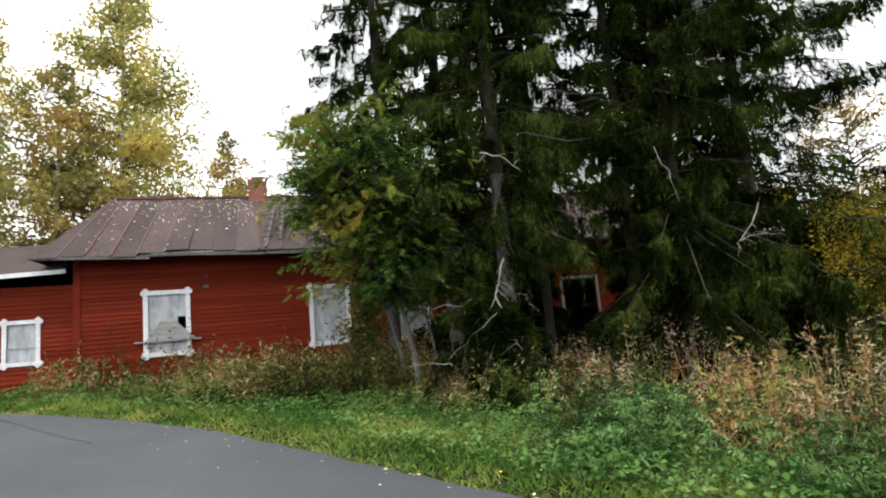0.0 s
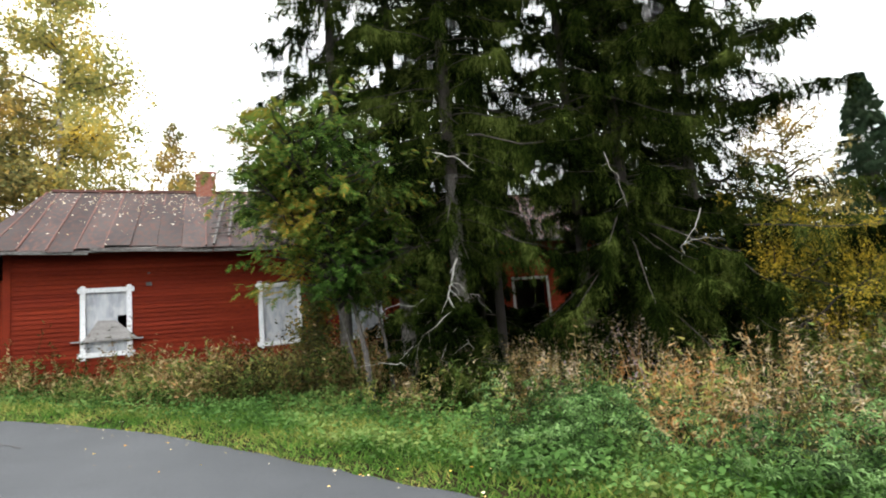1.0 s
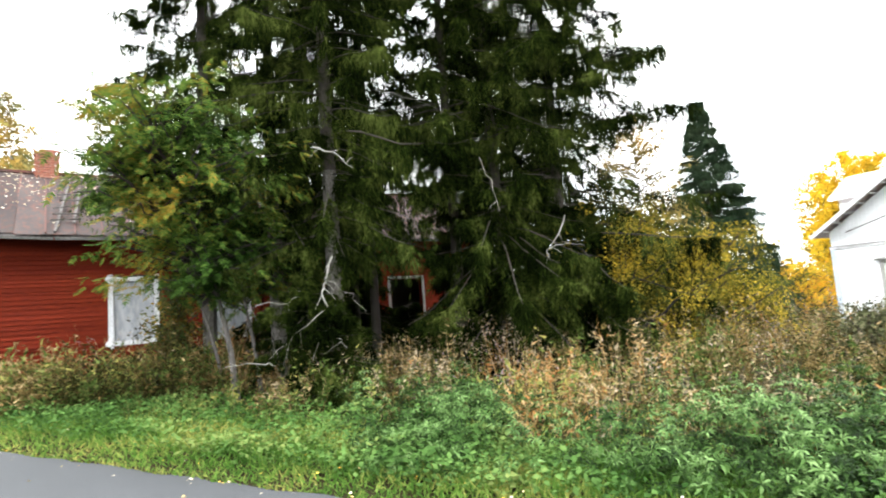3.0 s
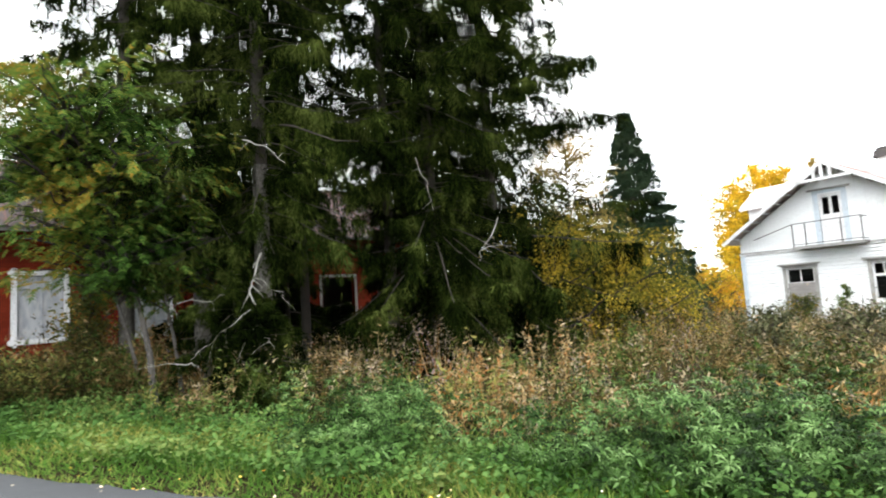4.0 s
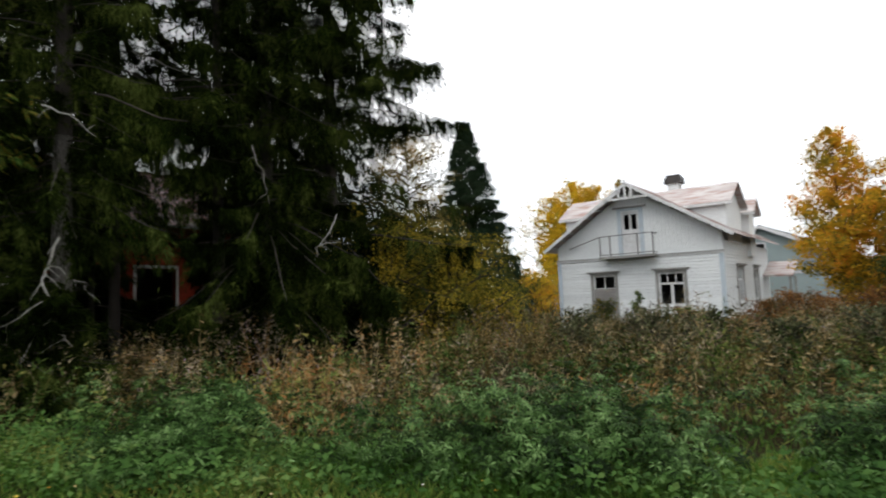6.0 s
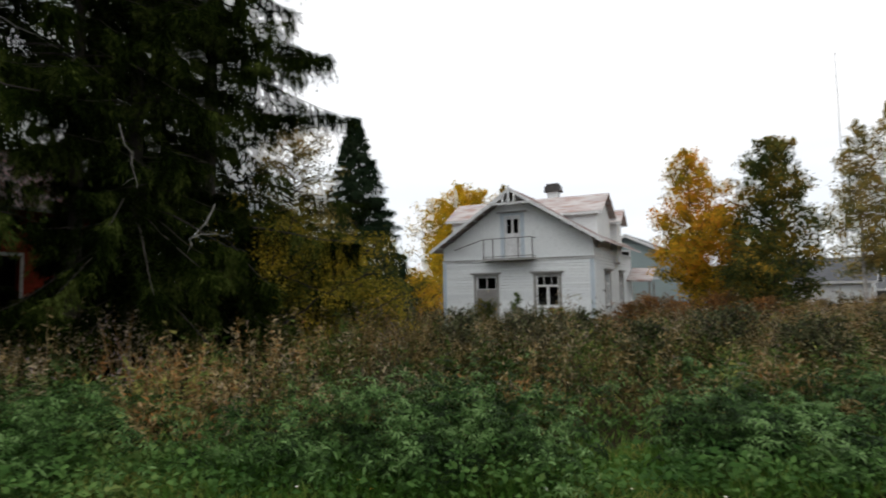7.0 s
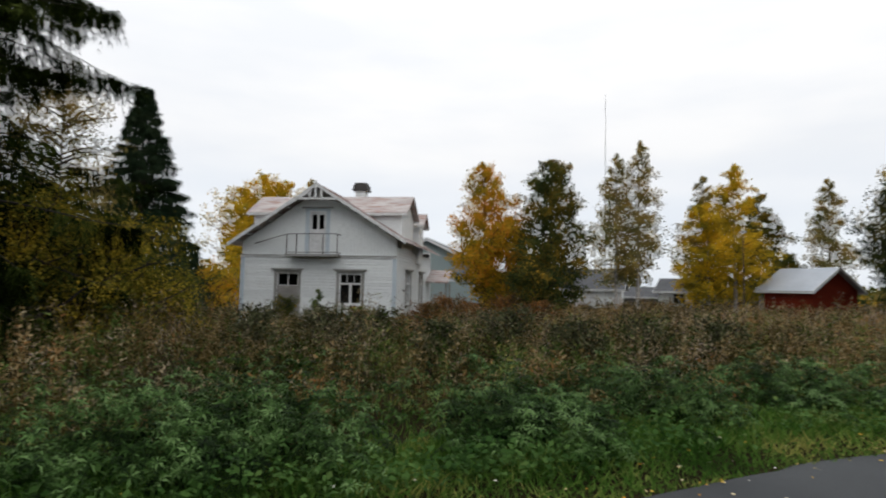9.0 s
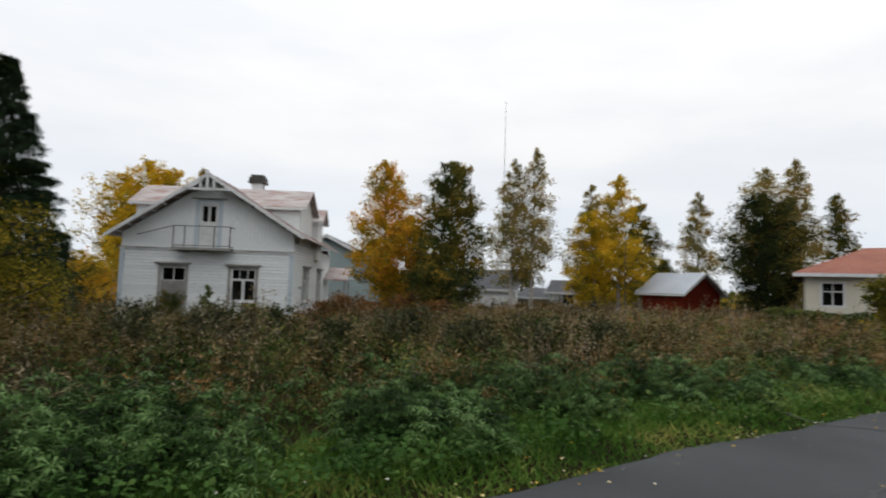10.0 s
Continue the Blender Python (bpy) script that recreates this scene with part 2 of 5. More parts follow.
def box(bm, x0, x1, y0, y1, z0, z1):
    hexa(bm, [(x0, y0, z0), (x1, y0, z0), (x1, y1, z0), (x0, y1, z0), (x0, y0, z1), (x1, y0, z1), (x1, y1, z1), (x0, y1, z1)])


def boxes(*rows):
    bm = bmesh.new()
    for r in rows:
        box(bm, *r)
    return bm


def bar(bm, a, b, w, h=None):
    """A square bar from a to b."""
    a, b = Vector(a), Vector(b)
    d = (b - a).normalized()
    s = d.cross(Vector((0, 0, 1)) if abs(d.z) < 0.95 else Vector((1, 0, 0))).normalized()
    u = s.cross(d)
    h = h or w
    hexa(bm, [a + s * i * w / 2 + u * j * h / 2 for i, j in ((-1, -1), (1, -1), (1, 1), (-1, 1))] + [b + s * i * w / 2 + u * j * h / 2 for i, j in ((-1, -1), (1, -1), (1, 1), (-1, 1))])


def tube(bm, pts, radii, sides=8):
    rings = []
    for i, p in enumerate(pts):
        p = Vector(p)
        d = (Vector(pts[min(i + 1, len(pts) - 1)]) - Vector(pts[max(i - 1, 0)])).normalized()
        s = d.cross(Vector((0.3, 1, 0.1))).normalized()
        u = s.cross(d)
        rings.append([bm.verts.new(p + (s * math.cos(a) + u * math.sin(a)) * radii[i]) for a in (2 * math.pi * k / sides for k in range(sides))])
    for r, q in zip(rings, rings[1:]):
        for k in range(sides):
            bm.faces.new((r[k], r[(k + 1) % sides], q[(k + 1) % sides], q[k]))
    if len(rings[-1]) > 2:
        bm.faces.new(rings[-1])


def mesh_from(name, V, F):
    """A mesh from arrays of corners and of equal-sided faces."""
    me = bpy.data.meshes.new(name)
    k = F.shape[1]
    me.vertices.add(len(V))
    me.vertices.foreach_set("co", np.asarray(V, np.float32).ravel())
    me.loops.add(F.size)
    me.loops.foreach_set("vertex_index", F.astype(np.int32).ravel())
    me.polygons.add(len(F))
    me.polygons.foreach_set("loop_start", np.arange(0, F.size, k, dtype=np.int32))
    me.update(calc_edges=True)
    return me


def strew(name, tv, tf, P, X, Y, Z):
    """One mesh with the pattern (tv, tf) laid at every P, with axes X, Y, Z (already scaled)."""
    tv, tf = np.asarray(tv, float), np.asarray(tf)
    n, k = len(P), len(tv)
    V = P[:, None] + X[:, None] * tv[None, :, 0:1] + Y[:, None] * tv[None, :, 1:2] + Z[:, None] * tv[None, :, 2:3]
    F = (tf[None] + (np.arange(n) * k)[:, None, None]).reshape(-1, tf.shape[1])
    return mesh_from(name, V.reshape(-1, 3), F)


def mesh_part(name, me, material, parent=None, label=""):
    me.materials.append(material)
    ob = new(name, me)
    if parent is not None:
        ob.parent = parent
    return tagged(ob, label)


def unit(a):
    return a / np.maximum(np.linalg.norm(a, axis=-1, keepdims=True), 1e-9)


def frames_of(D, rng, roll=3.14):
    """Axes for patterns that point along D: X along D, Y across, Z the face's normal, randomly rolled."""
    D = unit(D)
    ref = np.where(np.abs(D[:, 2:3]) < 0.9, np.array([[0, 0, 1.0]]), np.array([[1.0, 0, 0]]))
    S = unit(np.cross(D, ref))
    U = np.cross(S, D)
    a = rng.uniform(-roll, roll, (len(D), 1))
    return D, S * np.cos(a) + U * np.sin(a), U * np.cos(a) - S * np.sin(a)


LEAF = ([(0, 0, 0), (0.5, -0.32, 0.06), (1, 0, -0.05), (0.5, 0.32, 0.06)], [(0, 1, 2, 3)])
LEAFLET = ([(0.05, -0.36, 0), (1, 0.05, -0.05), (0.1, 0.36, 0.06)], [(0, 1, 2)])

# a rowan leaf: pairs of leaflets along a stalk and one at its tip
pin_v, pin_f = [], []
for u, sgn in [(k / 5.5, g) for k in (0.8, 1.8, 2.8, 3.8) for g in (-1, 1)] + [(0.8, 0)]:
    o = len(pin_v)
    for w, h, z in ((0.0, 0.075, 0.02), (0.38, 0.0, -0.04), (0.0, -0.075, 0.02)):
        dx, dy = (w * 0.5 - h * 0.87 * sgn, sgn * w * 0.87 + h * 0.5) if sgn else (w * 0.9, h)
        pin_v.append((u + dx, dy, z - 0.15 * u * u))
    pin_f.append((o, o + 1, o + 2))
PINNATE = (pin_v, pin_f)

# ---- the ground ----
EDGE = [(-60, 33), (-25, 19.5), (-15.5, 14.6), (-9.2, 11.4), (-6.3, 10.4), (-3.6, 8.9), (-1.5, 7.15), (-0.5, 6.3), (0.35, 5.6), (1.6, 4.1), (2.9, 2.55),
        (4.5, 0.36), (5.2, -0.35), (6.2, -1.3), (7.75, -3.2), (9.7, -5.4), (14, -10.5), (40, -42)]
EX, EY = np.array([p[0] for p in EDGE], float), np.array([p[1] for p in EDGE], float)


def edge_y(x):
    return np.interp(x, EX, EY)


def ease(t):
    t = np.clip(t, 0, 1)
    return t * t * (3 - 2 * t)


def off_road(x, y):
    """Rough distance from the road's edge, positive on the verge."""
    return (y - edge_y(x)) * 0.72


def height(x, y):
    x, y = np.asarray(x, float), np.asarray(y, float)
    z = 0.05 * np.clip(-x, 0, 16) + 0.025 * np.clip(y - 6, 0, 12) * ease((14 - x) / 10)
    z = z - 0.35 * ease((x - 8) / 12) * ease((y + 6) / 14)
    d = off_road(x, y)
    z = z + 0.05 * ease(d / 0.6) + 0.06 * np.sin(x * 0.9 + 1.3 * y) * np.sin(0.7 * y - 0.4 * x) * ease((d - 0.6) / 2)
    return z


def sheet(name, xs, ys, lift=0.0, keep=None):
    X, Y = np.meshgrid(xs, ys)
    Z = height(X, Y) + lift
    V = np.stack([X, Y, Z], -1).reshape(-1, 3)
    nx, ny = len(xs), len(ys)
    i = (np.arange(ny - 1)[:, None] * nx + np.arange(nx - 1)[None]).ravel()
    F = np.stack([i, i + 1, i + 1 + nx, i + nx], 1)
    return mesh_from(name, V, F)


gx = np.concatenate([[-2500, -900, -300, -120, -70], np.arange(-50, 60, 0.75), [70, 90, 130, 300, 900, 2500]])
gy = np.concatenate([[-2500, -900, -300, -120, -70], np.arange(-50, 60, 0.75), [70, 90, 130, 300, 900, 2500]])
ground = tagged(mesh_part("ground", sheet("ground", gx, gy, -0.03), M_SOIL), "dark soil with grass roots and leaf litter", "ground", kind="structure")

# the road: a strip of asphalt along the edge, seven metres wide
bm = bmesh.new()
prev = None
fine = np.concatenate([np.arange(-60, -15, 2.5), np.arange(-15, 14, 0.2), np.arange(14, 40.1, 2.6)])
ey = edge_y(fine)
for _ in range(4):
    ey = np.concatenate([ey[:1], (ey[:-2] + 2 * ey[1:-1] + ey[2:]) / 4, ey[-1:]])
rag = np.random.RandomState(5)
ring = []
for i, (x, y) in enumerate(zip(fine, ey)):
    j = min(max(i, 1), len(fine) - 2)
    n = Vector((ey[j + 1] - ey[j - 1], -(fine[j + 1] - fine[j - 1]))).normalized()
    wob = rag.uniform(-0.04, 0.04)
    row = []
    for k in (0, 0.15, 1.2, 2.5, 4.0, 5.5, 7.0):
        px, py = x + n.x * (k + (wob if k < 0.1 else 0)), y + n.y * (k + (wob if k < 0.1 else 0))
        row.append((px, py, float(height(px, py)) + (0.012 if k < 0.1 else 0.03)))
    ring.append(row)
rv = [[bm.verts.new(p) for p in row] for row in ring]
for a, b in zip(rv, rv[1:]):
    for k in range(6):
        bm.faces.new((a[k], a[k + 1], b[k + 1], b[k]))
for a, b in zip(rv, rv[1:]):
    lo = [bm.verts.new(v.co - Vector((0, 0, 0.12))) for v in (a[0], b[0])]
    bm.faces.new((a[0], b[0], lo[1], lo[0]))
bmesh.ops.recalc_face_normals(bm, faces=bm.faces)
road = tagged(part("road", bm, M_ASPHALT), "worn grey asphalt road with fallen leaves along its edge", "road", kind="structure")


def crack(pts, w):
    """A dark sunken crack, laid as a thin uneven ribbon."""
    bm_ = bmesh.new()
    rows_ = []
    rg = np.random.RandomState(int(abs(pts[0][0]) * 100))
    for i in range(len(pts) - 1):
        for k_ in range(5):
            u = k_ / 5
            x_, y_ = pts[i][0] * (1 - u) + pts[i + 1][0] * u, pts[i][1] * (1 - u) + pts[i + 1][1] * u
            d_ = Vector((pts[i + 1][1] - pts[i][1], pts[i][0] - pts[i + 1][0])).normalized()
            o_, h_ = rg.uniform(-0.03, 0.03), w * rg.uniform(0.4, 1.2) / 2
            rows_.append([bm_.verts.new((x_ + d_.x * (o_ + s), y_ + d_.y * (o_ + s), float(height(x_, y_)) + 0.036)) for s in (-h_, h_)])
    for a_, b_ in zip(rows_, rows_[1:]):
        bm_.faces.new((a_[0], a_[1], b_[1], b_[0]))
    return part("crack", bm_, M_SEAM, road)


crack([(8.9, -3.2), (8.12, -3.65), (8.04, -4.0), (7.98, -4.5), (7.7, -5.2)], 0.05)
crack([(4.6, -2.5), (5.15, -2.63), (5.48, -2.9), (5.72, -3.16), (5.9, -4.0), (6.6, -4.9)], 0.06)
crack([(-9.6, 11.0), (-8.4, 10.6), (-6.1, 8.9), (-4.9, 8.1)], 0.04)

# ---- houses ----
def courses(bm, x0, x1, z0, z1, y, holes=(), pitch=0.11, thick=0.14, lip=0.03, gap=0.0, limits=None, parent=None, material=None):
    """Horizontal board courses with a lower lip, cut round holes (x0, x1, z0, z1)."""
    cuts = sorted({z0, z1, *[h[2] for h in holes], *[h[3] for h in holes]})
    z = z0
    while z < z1 - 1e-4:
        top = min(z + pitch, z1)
        for c in cuts:
            if z + 0.02 < c < top - 1e-4:
                top = c
        a, b = (x0, x1) if limits is None else limits((z + top) / 2)
        spans = [(a, b)]
        for h in holes:
            if h[2] < (z + top) / 2 < h[3]:
                spans = [s for q in spans for s in ((q[0], min(q[1], h[0])), (max(q[0], h[1]), q[1])) if s[1] - s[0] > 0.01]
        for a, b in spans:
            if b - a > 0.02:
                if parent is not None:
                    bm = bmesh.new()
                hexa(bm, [(a, y - lip, z), (b, y - lip, z), (b, y + thick, z), (a, y + thick, z), (a, y, top - gap), (b, y, top - gap), (b, y + thick, top - gap), (a, y + thick, top - gap)])
                if parent is not None:
                    part("board", bm, material, parent)
        z = top


def upright_boards(parent, x0, x1, z0, y, limits, step=0.14, holes=()):
    """Upright boards with joints under a sloping top; limits(x) gives the top."""
    x = x0
    while x < x1 - 0.01:
        e = min(x + step, x1)
        for h in holes:
            for c in (h[0], h[1]):
                if x + 0.01 < c < e - 0.01:
                    e = c
        spans = [(z0, limits(x), limits(e))]
        mid = (x + e) / 2
        segs = []
        for a, t0, t1 in spans:
            inside = [h for h in holes if h[0] < mid < h[1]]
            if inside:
                h = inside[0]
                segs += [(a, h[2], h[2]), (h[3], t0, t1)]
            else:
                segs.append((a, t0, t1))
        for a, t0, t1 in segs:
            if max(t0, t1) > a + 0.01:
                bm = bmesh.new()
                hexa(bm, [(x + 0.003, y, a), (e - 0.003, y, a), (e - 0.003, y + 0.14, a), (x + 0.003, y + 0.14, a),
                          (x + 0.003, y, max(t0, a + 0.001)), (e - 0.003, y, max(t1, a + 0.001)), (e - 0.003, y + 0.14, max(t1, a + 0.001)), (x + 0.003, y + 0.14, max(t0, a + 0.001))])
                part("board", bm, M_WHITEWALL, parent)
        x = e


def empty(name, m, label, category, group="", kind=""):
    ob = new(name)
    ob.matrix_world = m
    return tagged(ob, label, category, group, kind)


def slope_sheet(bm, a, b, c, d, thick=0.04):
    """A roof plate from the eave a-b up to the ridge d-c."""
    up = Vector((0, 0, thick))
    a, b, c, d = (Vector(p) for p in (a, b, c, d))
    hexa(bm, [a, b, c, d, a + up, b + up, c + up, d + up])


def eared_casing(thing, x0, x1, z0, z1, y, w=0.11, ears=True, material=None):
    """A painted casing of four boards with ears at the corners."""
    material = material or M_WHITETRIM
    e = 0.05 if ears else 0
    part("casing_top", boxes((x0 - e, x1 + e, y - 0.03, y + 0.02, z1 - w, z1)), material, thing)
    part("casing_bottom", boxes((x0 - e, x1 + e, y - 0.03, y + 0.02, z0, z0 + w)), material, thing)
    part("casing_side", boxes((x0, x0 + w, y - 0.034, y + 0.02, z0 - e, z1 + e)), material, thing)
    part("casing_side", boxes((x1 - w, x1, y - 0.034, y + 0.02, z0 - e, z1 + e)), material, thing)
    if ears:
        for cx, cz in ((x0 + w / 2, z0 + w / 2), (x1 - w / 2, z0 + w / 2), (x0 + w / 2, z1 - w / 2), (x1 - w / 2, z1 - w / 2)):
            bm = bmesh.new()
            r = 0.12
            pts = [(cx + r * math.cos(a), cz + r * math.sin(a)) for a in (k * math.pi / 2 for k in range(4))]
            hexa(bm, [(px, y - 0.038, pz) for px, pz in pts] + [(px, y - 0.01, pz) for px, pz in pts])
            part("ear", bm, material, thing)


# the red house: local x along its front, local y to the back
RG = 0.45
red = empty("red_house", pose(-4.88, 15.03, 0, 0, 0, 18), "long derelict red-painted wooden house with white window casings", "house")
RX0, RX1, RD, RE, RR = -4.3, 13.2, 6.4, 3.86, 6.1
WIN = [(-2.82, -1.74, 1.36, 3.0), (1.2, 2.3, 1.27, 2.92), (3.4, 4.55, 1.22, 2.85), (8.85, 10.2, 0.75, 2.72)]
holes = [(a + 0.1, b - 0.1, c + 0.1, d - 0.1) for a, b, c, d in WIN]
front = part("front_wall", boxes((RX0, RX1, -0.01, 0.14, RG - 0.35, RG - 0.202)), M_RED, red, "weathered red horizontal boards")
courses(None, RX0, RX1, RG - 0.2, RE + 0.1, 0, holes, parent=front, material=M_REDBOARD)
part("back_wall", boxes((RX0, RX1, RD - 0.15, RD, RG - 0.4, RE + 0.2)), M_RED, red)
for x in (RX0, RX1):
    bm = bmesh.new()
    s = 1 if x == RX0 else -1
    a, b = min(x, x + s * 0.15), max(x, x + s * 0.15)
    hexa(bm, [(a, 0.142, RG - 0.4), (b, 0.142, RG - 0.4), (b, RD - 0.152, RG - 0.4), (a, RD - 0.152, RG - 0.4), (a, 0.142, RE), (b, 0.142, RE), (b, RD - 0.152, RE), (a, RD - 0.152, RE)])
    hexa(bm, [(a, 0.142, RE), (b, 0.142, RE), (b, RD - 0.152, RE), (a, RD - 0.152, RE), (a, RD / 2 - 0.05, RR - 0.2), (b, RD / 2 - 0.05, RR - 0.2), (b, RD / 2 + 0.05, RR - 0.2), (a, RD / 2 + 0.05, RR - 0.2)])
    part("end_wall", bm, M_RED, red)
part("corner_board", boxes((RX0 - 0.03, RX0 + 0.12, -0.045, -0.02, RG - 0.2, RE)), M_RED, red)
part("foundation", boxes((RX0 + 0.02, RX1 - 0.02, 0.03, RD - 0.03, -0.3, RG - 0.2)), M_GREYWOOD, red)
part("interior_floor", boxes((RX0 + 0.16, RX1 - 0.16, 0.16, RD - 0.16, RG - 0.2, RG)), M_ROOMSHADE, red)
# added unseen wall, its near-black colour gives the room shade behind the openings
part("shade_partition", boxes((RX0 + 0.16, RX1 - 0.16, 1.6, 1.7, RG, RE)), M_ROOMSHADE, red, "unseen inner wall with room shade in its colour")
# roof: sheets with standing seams, each a piece of its own
rng = np.random.RandomState(11)
EAVE_Y, EAVE_Z = -0.8, RE - 0.04
fx0, fx1 = -5.0, 13.8
roof = part("roof", boxes((fx0 + 0.9, fx1 - 0.3, RD / 2 - 0.06, RD / 2 + 0.06, RR + 0.02, RR + 0.09)), M_SEAMRED, red, "rusty ridge cap")
bm = bmesh.new()
slope_sheet(bm, (fx0 + 0.05, EAVE_Y + 0.06, EAVE_Z - 0.06), (fx1, EAVE_Y + 0.06, EAVE_Z - 0.06), (fx1, RD / 2, RR - 0.06), (fx0 + 0.85, RD / 2, RR - 0.06), 0.05)
slope_sheet(bm, (fx1, RD + 0.5, EAVE_Z - 0.06), (fx0 + 0.05, RD + 0.5, EAVE_Z - 0.06), (fx0 + 0.85, RD / 2, RR - 0.06), (fx1, RD / 2, RR - 0.06), 0.05)
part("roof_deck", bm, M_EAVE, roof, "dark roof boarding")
bm = bmesh.new()
slope_sheet(bm, (fx1, RD + 0.5, EAVE_Z), (fx0, RD + 0.5, EAVE_Z), (fx0 + 0.8, RD / 2, RR), (fx1, RD / 2, RR), 0.012)
part("back_slope", bm, M_ROOFRED, roof)
nsheet = 34
for i in range(nsheet):
    u0, u1 = i / nsheet, (i + 1) / nsheet
    ax, bx = fx0 + (fx1 - fx0) * u0, fx0 + (fx1 - fx0) * u1
    tx0, tx1 = max(ax, fx0 + 0.8), max(bx, fx0 + 0.8)
    sag, ragged = 0.02 * math.sin(i * 1.7), rng.uniform(-0.06, 0.05)
    if i in (5, 6, 7):
        ragged += 0.13
    bm = bmesh.new()
    slope_sheet(bm, (ax + 0.006, EAVE_Y + ragged, EAVE_Z + sag + ragged * 0.6), (bx - 0.006, EAVE_Y + ragged + rng.uniform(-0.03, 0.03), EAVE_Z + sag + ragged * 0.6), (tx1 - 0.006 if tx1 > tx0 else tx1 + 0.002, RD / 2, RR), (tx0, RD / 2, RR), 0.012)
    part("roof_sheet", bm, M_ROOFRED, roof)
    bm = bmesh.new()
    bar(bm, (bx, EAVE_Y + ragged + 0.02, EAVE_Z + 0.02 + sag), (max(bx, fx0 + 0.8), RD / 2, RR + 0.02), 0.03, 0.035)
    part("seam", bm, M_SEAMRED, roof)
bm = bmesh.new()
slope_sheet(bm, (fx0 - 0.01, EAVE_Y, EAVE_Z - 0.02), (fx0 - 0.0, RD + 0.5, EAVE_Z - 0.02), (fx0 + 0.8, RD / 2 + 0.01, RR - 0.0), (fx0 + 0.8, RD / 2 - 0.01, RR - 0.0), 0.02)
part("hip_slope", bm, M_ROOFRED, roof)
# ragged eave board in lengths
x = fx0
while x < fx1 - 0.2:
    e = min(x + rng.uniform(1.6, 3.0), fx1)
    bm = bmesh.new()
    d0, d1 = rng.uniform(-0.1, 0.03), rng.uniform(-0.1, 0.03)
    bar(bm, (x + 0.02, EAVE_Y - 0.02, EAVE_Z - 0.03 + d0), (e - 0.02, EAVE_Y - 0.02, EAVE_Z - 0.03 + d1), 0.03, 0.07)
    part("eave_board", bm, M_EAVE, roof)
    x = e
# chimney of brick courses
chim = part("chimney", boxes((-0.2, 0.2, RD / 2 - 0.2, RD / 2 + 0.2, RR - 0.3, RR + 0.7)), M_GREYWOOD, red, "mortar core of the brick chimney")
bm = bmesh.new()
brick = boxes((-0.115, 0.115, -0.03, 0.03, 0.0, 0.062))
bme = bpy.data.meshes.new("brick")
brick.to_mesh(bme)
brick.free()
bme.materials.append(M_BRICK)
bm.free()
for k in range(12):
    for side in range(4):
        for j in (0, 1):
            ob = new("brick", bme)
            ob.parent = chim
            o = -0.12 + 0.24 * j + (0.06 if k % 2 else -0.06)
            wide = 0.24 if k < 10 else 0.28
            ob.matrix_local = pose(0, RD / 2, RR - 0.2 + 0.072 * k, 0, 0, 90 * side) @ pose(o, -wide, 0)
# fallen leaves lying on the roof
n = 900
u, w = rng.uniform(0.02, 0.62, n) ** 0.9, rng.beta(1.6, 1.1, n)
w = np.where(rng.uniform(0, 1, n) < 0.75, 1 - np.abs(rng.normal(0, 0.28, n)), w)
w = np.clip(w, 0.03, 0.99)
Pl = np.stack([np.maximum(fx0 + (fx1 - fx0) * u, fx0 + 0.9 * w), EAVE_Y + (RD / 2 - EAVE_Y) * w, EAVE_Z + (RR - EAVE_Z) * w + 0.06], 1)
Rm = np.array(red.matrix_basis.to_3x3())
Pl = Pl @ Rm.T + np.array(red.matrix_basis.translation)
pitch_ = math.atan2(RR - EAVE_Z, RD / 2 - EAVE_Y)
turn_ = rng.uniform(0, 2 * math.pi, n)
X = np.stack([np.cos(turn_), np.sin(turn_) * math.cos(pitch_), np.sin(turn_) * math.sin(pitch_)], 1) @ Rm.T
Z = np.tile(np.array([0.0, -math.sin(pitch_), math.cos(pitch_)]) @ Rm.T, (n, 1)) + rng.normal(0, 0.2, (n, 3))
Y = unit(np.cross(Z, X))
sz = rng.uniform(0.03, 0.058, (n, 1))
tagged(mesh_part("roof_leaves", strew("roof_leaves", *LEAF, Pl, X * sz, Y * sz * 1.5, Z * sz), L_ROOFLEAF), "pale birch leaves fallen on the old roof", "fallen leaves", kind="stuff")
# roof ladder, grey and half broken
ladder = empty("roof_ladder", red.matrix_basis @ pose(0.2, 0, 0), "broken grey wooden roof ladder lying on the roof", "ladder")
def on_slope(x, w, lift=0.07):
    return Vector((x, EAVE_Y + (RD / 2 - EAVE_Y) * w, EAVE_Z + (RR - EAVE_Z) * w + lift))
for a_, b_ in ((on_slope(-0.05, 0.0), on_slope(0.3, 0.82)), (on_slope(0.32, 0.12), on_slope(0.52, 0.7))):
    bm = bmesh.new()
    bar(bm, a_, b_, 0.05, 0.05)
    part("stile", bm, M_EAVE, ladder)
for k in (0, 1, 3, 4, 6, 8):
    bm = bmesh.new()
    w = 0.14 + 0.075 * k
    bar(bm, on_slope(0.3 * w - 0.1 + rng.uniform(-0.1, 0.05), w + rng.uniform(-0.05, 0.05), 0.1), on_slope(0.3 * w + 0.42, w + rng.uniform(-0.06, 0.06), 0.1), 0.05, 0.03)
    part("rung", bm, M_EAVE, ladder)

